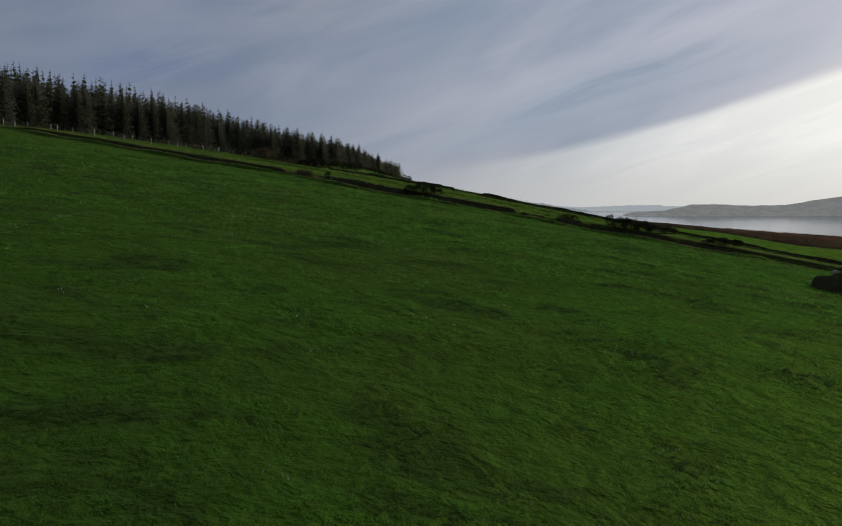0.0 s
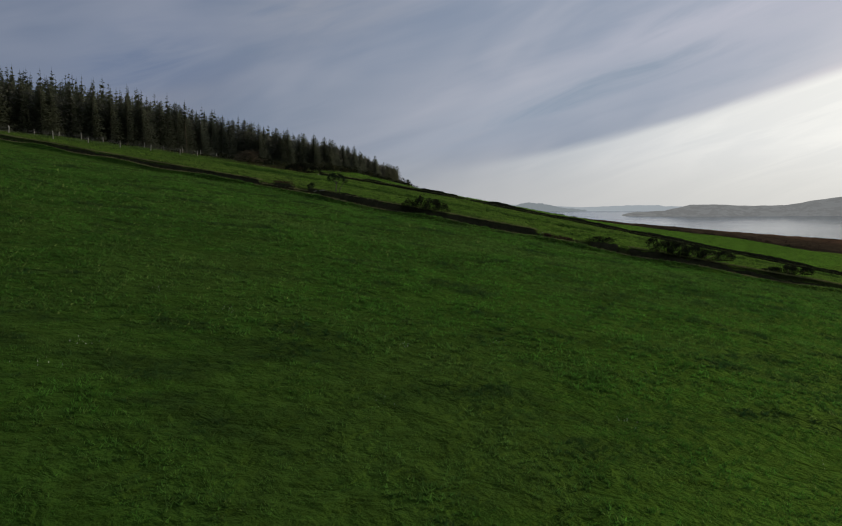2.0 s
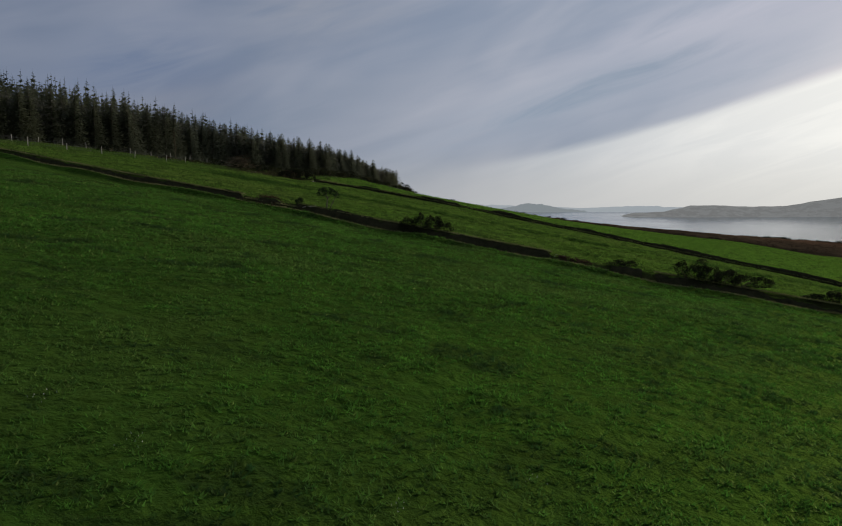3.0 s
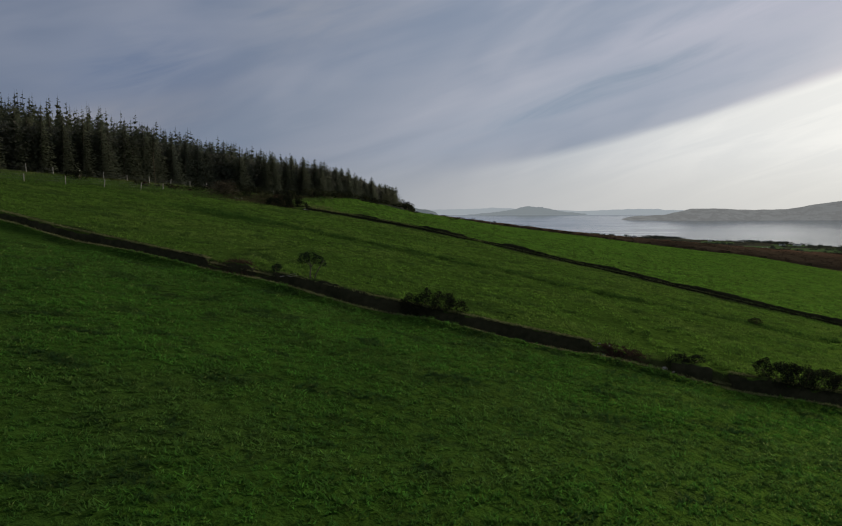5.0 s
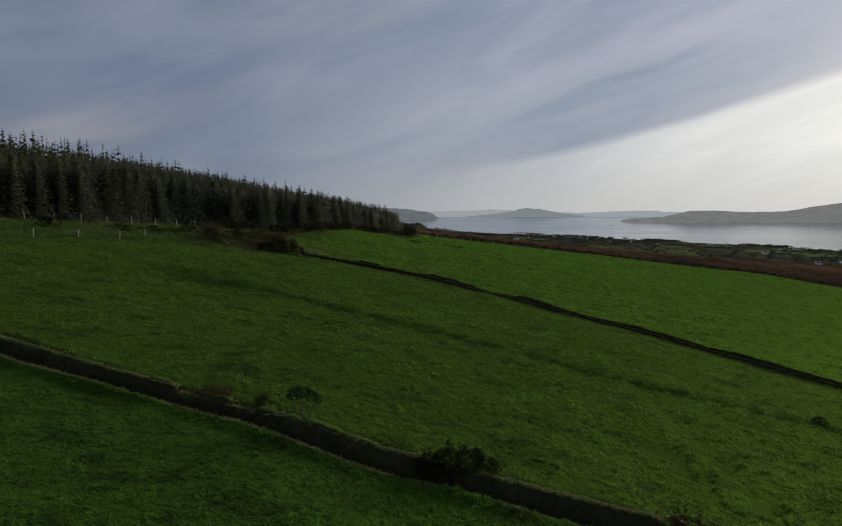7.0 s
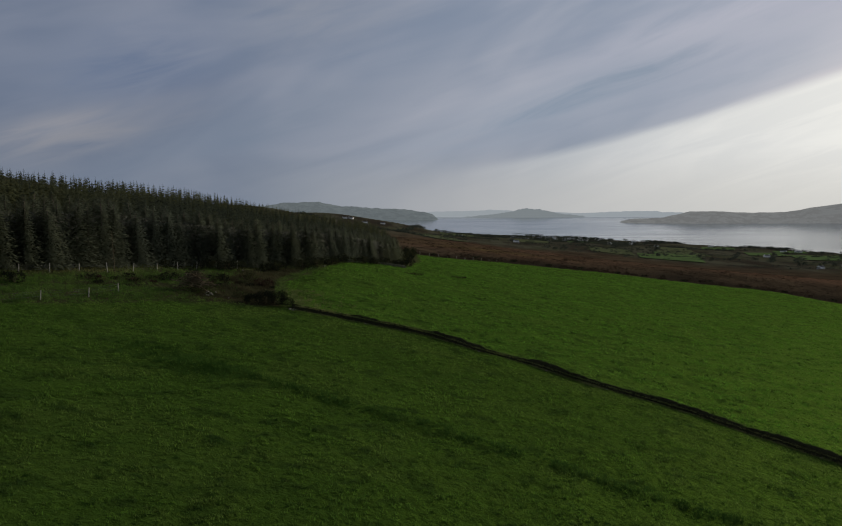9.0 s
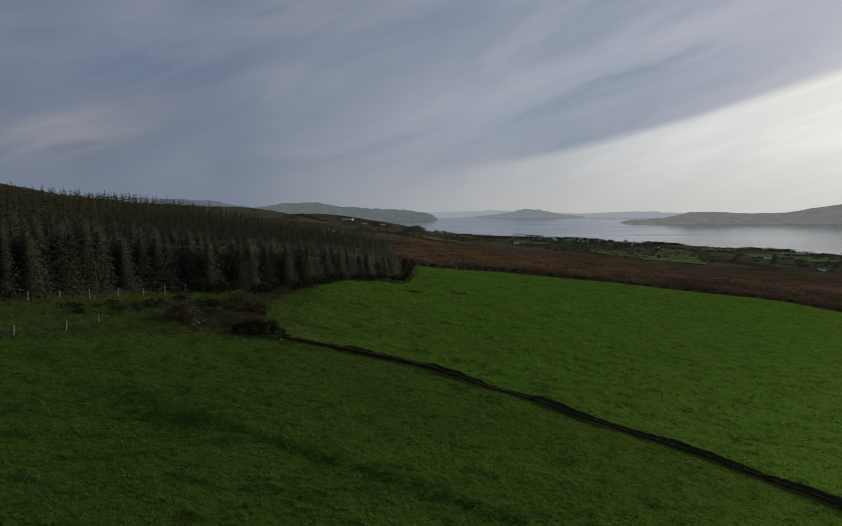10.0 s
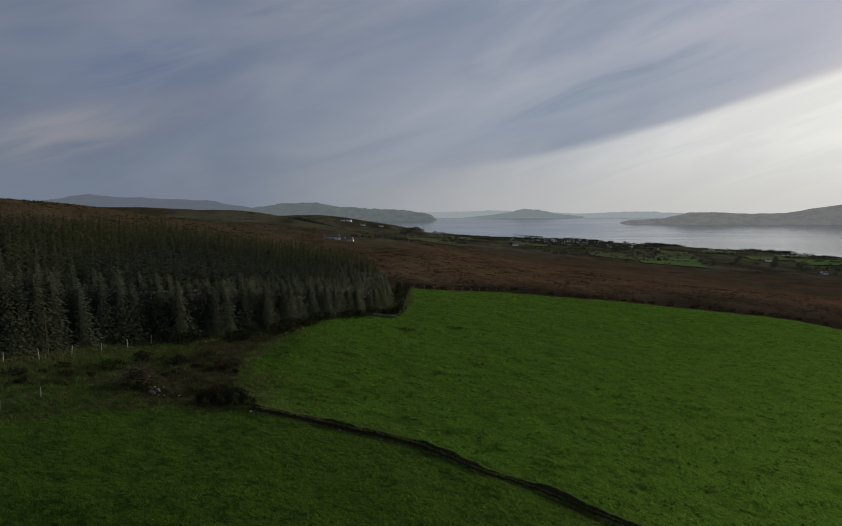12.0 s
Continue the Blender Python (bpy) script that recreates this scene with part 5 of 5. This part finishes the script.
def build_stones():
    rng = random.Random(81)
    kinds = [pebble(90 + j, 0.2) for j in range(5)]
    spots = []
    for j in range(14):
        spots.append((-32.7 + rng.gauss(0, 0.8), 150.2 + rng.gauss(0, 0.5), 0.25, rng.uniform(0.6, 1.3)))
    for j in range(5):
        spots.append((-20.6 + rng.gauss(0, 0.5), 148.1 + rng.gauss(0, 0.6), 0.12, rng.uniform(0.35, 0.75)))
    for j in range(5):
        spots.append((11.2 + rng.gauss(0, 0.35), 74.6 + rng.gauss(0, 0.4), 0.1, rng.uniform(0.3, 0.6)))
    for j in range(4):
        spots.append((15.4 + rng.gauss(0, 0.5), 73.2 + rng.gauss(0, 0.5), 0.0, rng.uniform(0.5, 1.0)))
    spots.append((-12.3, 79.6, 0.03, 0.55))
    for j in range(12):
        x = rng.uniform(-30, 10)
        spots.append((x, float(line_at(BANK_A, x)) - 1.1, -0.05, rng.uniform(0.3, 0.7)))
    for j in range(10):
        x = rng.uniform(-18, 45)
        spots.append((x, float(line_at(BANK_B, x)) - 0.9, 0.0, rng.uniform(0.4, 0.9)))
    for j in range(12):
        spots.append((29.6 + rng.uniform(-1, 6), 46.6 + rng.gauss(0, 0.3), 1.3, rng.uniform(0.7, 1.3)))
    for j in range(6):
        y = rng.uniform(172, 215)
        spots.append((wood_edge(y) + rng.uniform(3, 6), y, 0.05, rng.uniform(0.6, 1.2)))
    for x, y, up, s in spots:
        ob = new("stone", rng.choice(kinds))
        ob.matrix_basis = pose(x, y, land_z(x, y) + up + 0.03, rng.uniform(-20, 20), rng.uniform(-20, 20), rng.uniform(0, 360)) @ Matrix.Diagonal((s, s, s, 1))
        tagged(ob, "loose pale grey field stone half sunk in grass", "stone", "loose stones")


build_stones()


def build_stone_wall():
    """A short dry stone wall: two faces of rough stones, laid in courses."""
    rng = random.Random(91)
    kinds = [pebble(110 + j, 0.24, MAT_WALLSTONE) for j in range(5)]
    pts = [(-13.5, 210.4), (-10, 214.2), (-4.9, 218.2)]
    root = empty("stone_wall", pose(-9.5, 214.6, land_z(-9.5, 214.6)), "short grey dry stone wall beside the wood", "wall")
    base = root.matrix_basis.inverted()
    for course in range(3):
        for side in (-0.16, 0.16):
            for j in range(21):
                x = -13.4 + 8.5 * (j + 0.5 * (course % 2)) / 21 + rng.uniform(-0.05, 0.05)
                y = float(line_at(pts, x)) + side * (1 - 0.2 * course)
                ob = new("stone", rng.choice(kinds))
                ob.parent = root
                ob.matrix_basis = base @ pose(x, y, land_z(x, y) + 0.12 + 0.23 * course, rng.uniform(-10, 10), rng.uniform(-10, 10), rng.uniform(-25, 25)) @ Matrix.Diagonal((rng.uniform(0.8, 1.15), 0.85, rng.uniform(0.8, 1.1), 1))


build_stone_wall()


# ---- the low country ----
def drape(name, cx, cy, w, d, turn, mat, label):
    """A field lying on the land."""
    bm = bmesh.new()
    c, s = math.cos(radians(turn)), math.sin(radians(turn))
    n = 8
    grid = []
    for j in range(n + 1):
        row = []
        for i in range(n + 1):
            u, v = w * (i / n - 0.5), d * (j / n - 0.5)
            x, y = cx + u * c - v * s, cy + u * s + v * c
            row.append(bm.verts.new((x, y, land_z(x, y) + 1.2)))
        grid.append(row)
    for j in range(n):
        for i in range(n):
            bm.faces.new((grid[j][i], grid[j][i + 1], grid[j + 1][i + 1], grid[j + 1][i]))
    return tagged(new(name, mesh_of(name, bm, mat)), label, "field", kind="structure")


def tree_row(rng, x0, y0, x1, y1, n, size):
    """Clumps of leaf along a line, for hedges and belts of trees."""
    out = []
    for i in range(n):
        f = (i + rng.uniform(-0.5, 0.5)) / n
        x, y = x0 + (x1 - x0) * f + rng.normal(0, size * 0.8), y0 + (y1 - y0) * f + rng.normal(0, size * 0.8)
        if shore_distance(x, y) < 25:
            continue
        s = size * rng.uniform(0.5, 1.4)
        t = leaf_cloud(rng, [(0, 0, 0.6 * s, 1.1 * s, 1.1 * s, 0.7 * s)], 28, 0.6 * s)
        out.append(t + np.array([x, y, land_z(x, y)]))
    return np.concatenate(out) if out else np.zeros((0, 3, 3))


def house(x, y, w, d, h, turn, label, extra=False):
    z = min(land_z(x, y), land_z(x + 6, y), land_z(x - 6, y))
    root = empty("house", pose(x, y, z, 0, 0, turn), label, "house", "houses of the low country")
    bm = bmesh.new()
    bmesh.ops.create_cube(bm, size=1, matrix=Matrix.Translation((0, 0, h / 2 - 1)) @ Matrix.Diagonal((w, d, h + 2, 1)))
    for sx in (-1, 1):
        bm.faces.new([bm.verts.new(c) for c in ((sx * w / 2, -d / 2, h), (sx * w / 2, d / 2, h), (sx * w / 2, 0, h + 0.20 * d))])
    part("wall", bm, MAT_WHITEWASH, root, flat=True)
    bm = bmesh.new()
    for sy in (-1, 1):
        a = [bm.verts.new(c) for c in ((-w / 2 - 0.3, sy * (d / 2 + 0.3), h - 0.1), (w / 2 + 0.3, sy * (d / 2 + 0.3), h - 0.1), (w / 2 + 0.3, 0, h + 0.22 * d), (-w / 2 - 0.3, 0, h + 0.22 * d))]
        bm.faces.new(a if sy < 0 else a[::-1])
    bmesh.ops.solidify(bm, geom=bm.faces[:], thickness=0.15)
    part("roof", bm, MAT_ROOF, root, "dark slate roof", flat=True)
    for sx in (-0.42, 0.42):
        bm = bmesh.new()
        bmesh.ops.create_cube(bm, size=1, matrix=Matrix.Translation((sx * w, 0, h + 0.22 * d + 0.3)) @ Matrix.Diagonal((0.9, 0.7, 1.4, 1)))
        part("chimney", bm, MAT_WHITEWASH, root, flat=True)
    for i in (-0.3, 0.05, 0.32) if y < 1000 else ():
        bm = bmesh.new()
        bmesh.ops.create_cube(bm, size=1, matrix=Matrix.Translation((i * w, -d / 2 - 0.02, h * 0.5)) @ Matrix.Diagonal((1.1, 0.12, 1.3, 1)))
        part("window", bm, MAT_SLATE, root, "dark window", flat=True)
    return root


def build_low_country():
    for cx, cy, w, d, turn, lush in ((34, 1600, 110, 200, 4, 0), (515, 1395, 120, 70, -16, 1), (560, 1470, 90, 50, -16, 1), (600, 1540, 110, 60, -16, 0), (420, 1480, 90, 60, -12, 0), (860, 1440, 110, 70, -20, 1),
                                     (960, 1470, 80, 60, -20, 0), (800, 1560, 80, 50, -20, 1), (640, 1690, 70, 60, -12, 0), (300, 1800, 90, 90, -8, 0), (790, 1780, 80, 50, -25, 1), (125, 2050, 110, 130, 0, 0),
                                     (1010, 1410, 90, 60, -20, 1), (900, 1640, 70, 40, -25, 1), (470, 1930, 80, 90, -12, 1), (250, 2300, 110, 130, -6, 0)):
        drape("pasture", cx, cy, w, d * 2.2, turn, MAT_PASTURE if lush else MAT_STUBBLE, "green hedged pasture on the coastal plain" if lush else "pale rough pasture on the coastal plain")
    rng = np.random.default_rng(101)
    out = []
    shore = [(55, 3580), (290, 3130), (430, 2850), (620, 2450), (760, 2165), (860, 1955), (985, 1695), (1150, 1355)]
    for (x0, y0), (x1, y1) in zip(shore, shore[1:]):
        out.append(tree_row(rng, x0, y0, x1, y1, 210, 3.3))
    for x0, y0, x1, y1, n, s in ((410, 1440, 640, 1370, 30, 4), (510, 1575, 720, 1500, 26, 4.5), (640, 1390, 760, 1600, 26, 5), (690, 1330, 820, 1560, 30, 6), (720, 1300, 960, 1370, 34, 4), (740, 1500, 1000, 1420, 30, 4),
                                 (860, 1590, 1080, 1500, 26, 5), (240, 1560, 480, 1560, 26, 4.5), (-20, 1760, 210, 1800, 30, 6), (-30, 1850, 60, 2700, 40, 10), (60, 2300, 300, 2200, 30, 8), (200, 2150, 420, 1850, 30, 7),
                                 (360, 2050, 560, 2000, 40, 7), (420, 2300, 640, 2200, 40, 8), (480, 1800, 700, 1720, 34, 6), (600, 2050, 740, 2000, 26, 7), (340, 2500, 560, 2450, 40, 9), (650, 1750, 800, 1700, 24, 6),
                                 (780, 1260, 1000, 1240, 34, 4.5), (640, 1180, 860, 1200, 30, 3.5), (560, 1240, 700, 1230, 20, 3)):
        out.append(tree_row(rng, x0, y0, x1, y1, int(n * 1.8), s * 0.55))
    for i in range(1900):                                   # single trees and scrub all over the plain
        x, y = rng.uniform(60, 1150), rng.uniform(1150, 2700)
        if y + 0.5 * x > 1500 and shore_distance(x, y) > 30 and 0.5 + 0.5 * math.sin(x / 83 + 2 * math.sin(y / 190)) * math.sin(y / 110) > rng.uniform(0.2, 0.9):
            out.append(tree_row(rng, x, y, x + rng.uniform(-25, 25), y + rng.uniform(-12, 12), 3, rng.uniform(2, 4.2)))
    soup("far_trees", np.concatenate(out), MAT_HEDGE, "dark hedges and tree belts of the coastal plain", "trees")
    out = [tree_row(rng, x0, y0, x1, y1, int(n * 1.4), s * 0.6) for x0, y0, x1, y1, n, s in ((-205, 1190, -120, 1500, 70, 6), (-215, 1210, -130, 1500, 60, 6), (-70, 790, -20, 860, 26, 3.0), (-25, 860, 25, 1000, 24, 3.5), (-80, 1000, 20, 1150, 24, 4), (20, 640, 70, 720, 16, 1.6))]
    soup("hill_trees", np.concatenate(out), MAT_HEDGE, "dark conifer belt and scrub on the far slope", "trees")
    white = "small white house with a dark slate roof"
    for x, y, w, turn in ((-208, 1960, 14, 10), (-192, 1975, 16, -20), (-150, 1950, 15, 15), (-100, 1990, 14, 0), (370, 1947, 20, 10), (488, 2480, 18, -15), (240, 1650, 12, 20), (449, 2063, 14, 0),
                          (590, 2430, 16, 30), (504, 2022, 13, -25), (610, 2280, 15, 15), (499, 1762, 13, 40), (690, 2150, 14, 0), (800, 1840, 16, -20), (913, 1625, 16, 10), (885, 1640, 14, -30), (500, 2700, 16, 0), (560, 2650, 14, 25),
                          (400, 2290, 14, 15), (430, 2240, 15, -10), (540, 2340, 14, 5), (640, 2340, 15, 35), (133, 2060, 14, 0), (330, 2180, 15, 20), (300, 2120, 16, -15), (760, 1480, 12, 0), (700, 1190, 10, 15), (770, 1230, 11, -20)):
        house(x, y, w, 7.5, 3.6, turn, white)
    town = random.Random(7)
    for i in range(26):
        f = town.uniform(0, 1)
        house(330 + 330 * f + town.uniform(-30, 30), 2330 - 330 * f + town.uniform(-210, 240), town.uniform(9, 14), 7.0, town.choice((3.0, 3.4, 5.2)), town.uniform(-60, 60), white)
    house(-82, 716, 17, 6.5, 2.2, 8, "long low white farmhouse on the moor's edge")
    house(-66, 722, 9, 5, 2.0, -4, "low white farm shed beside the farmhouse")


build_low_country()
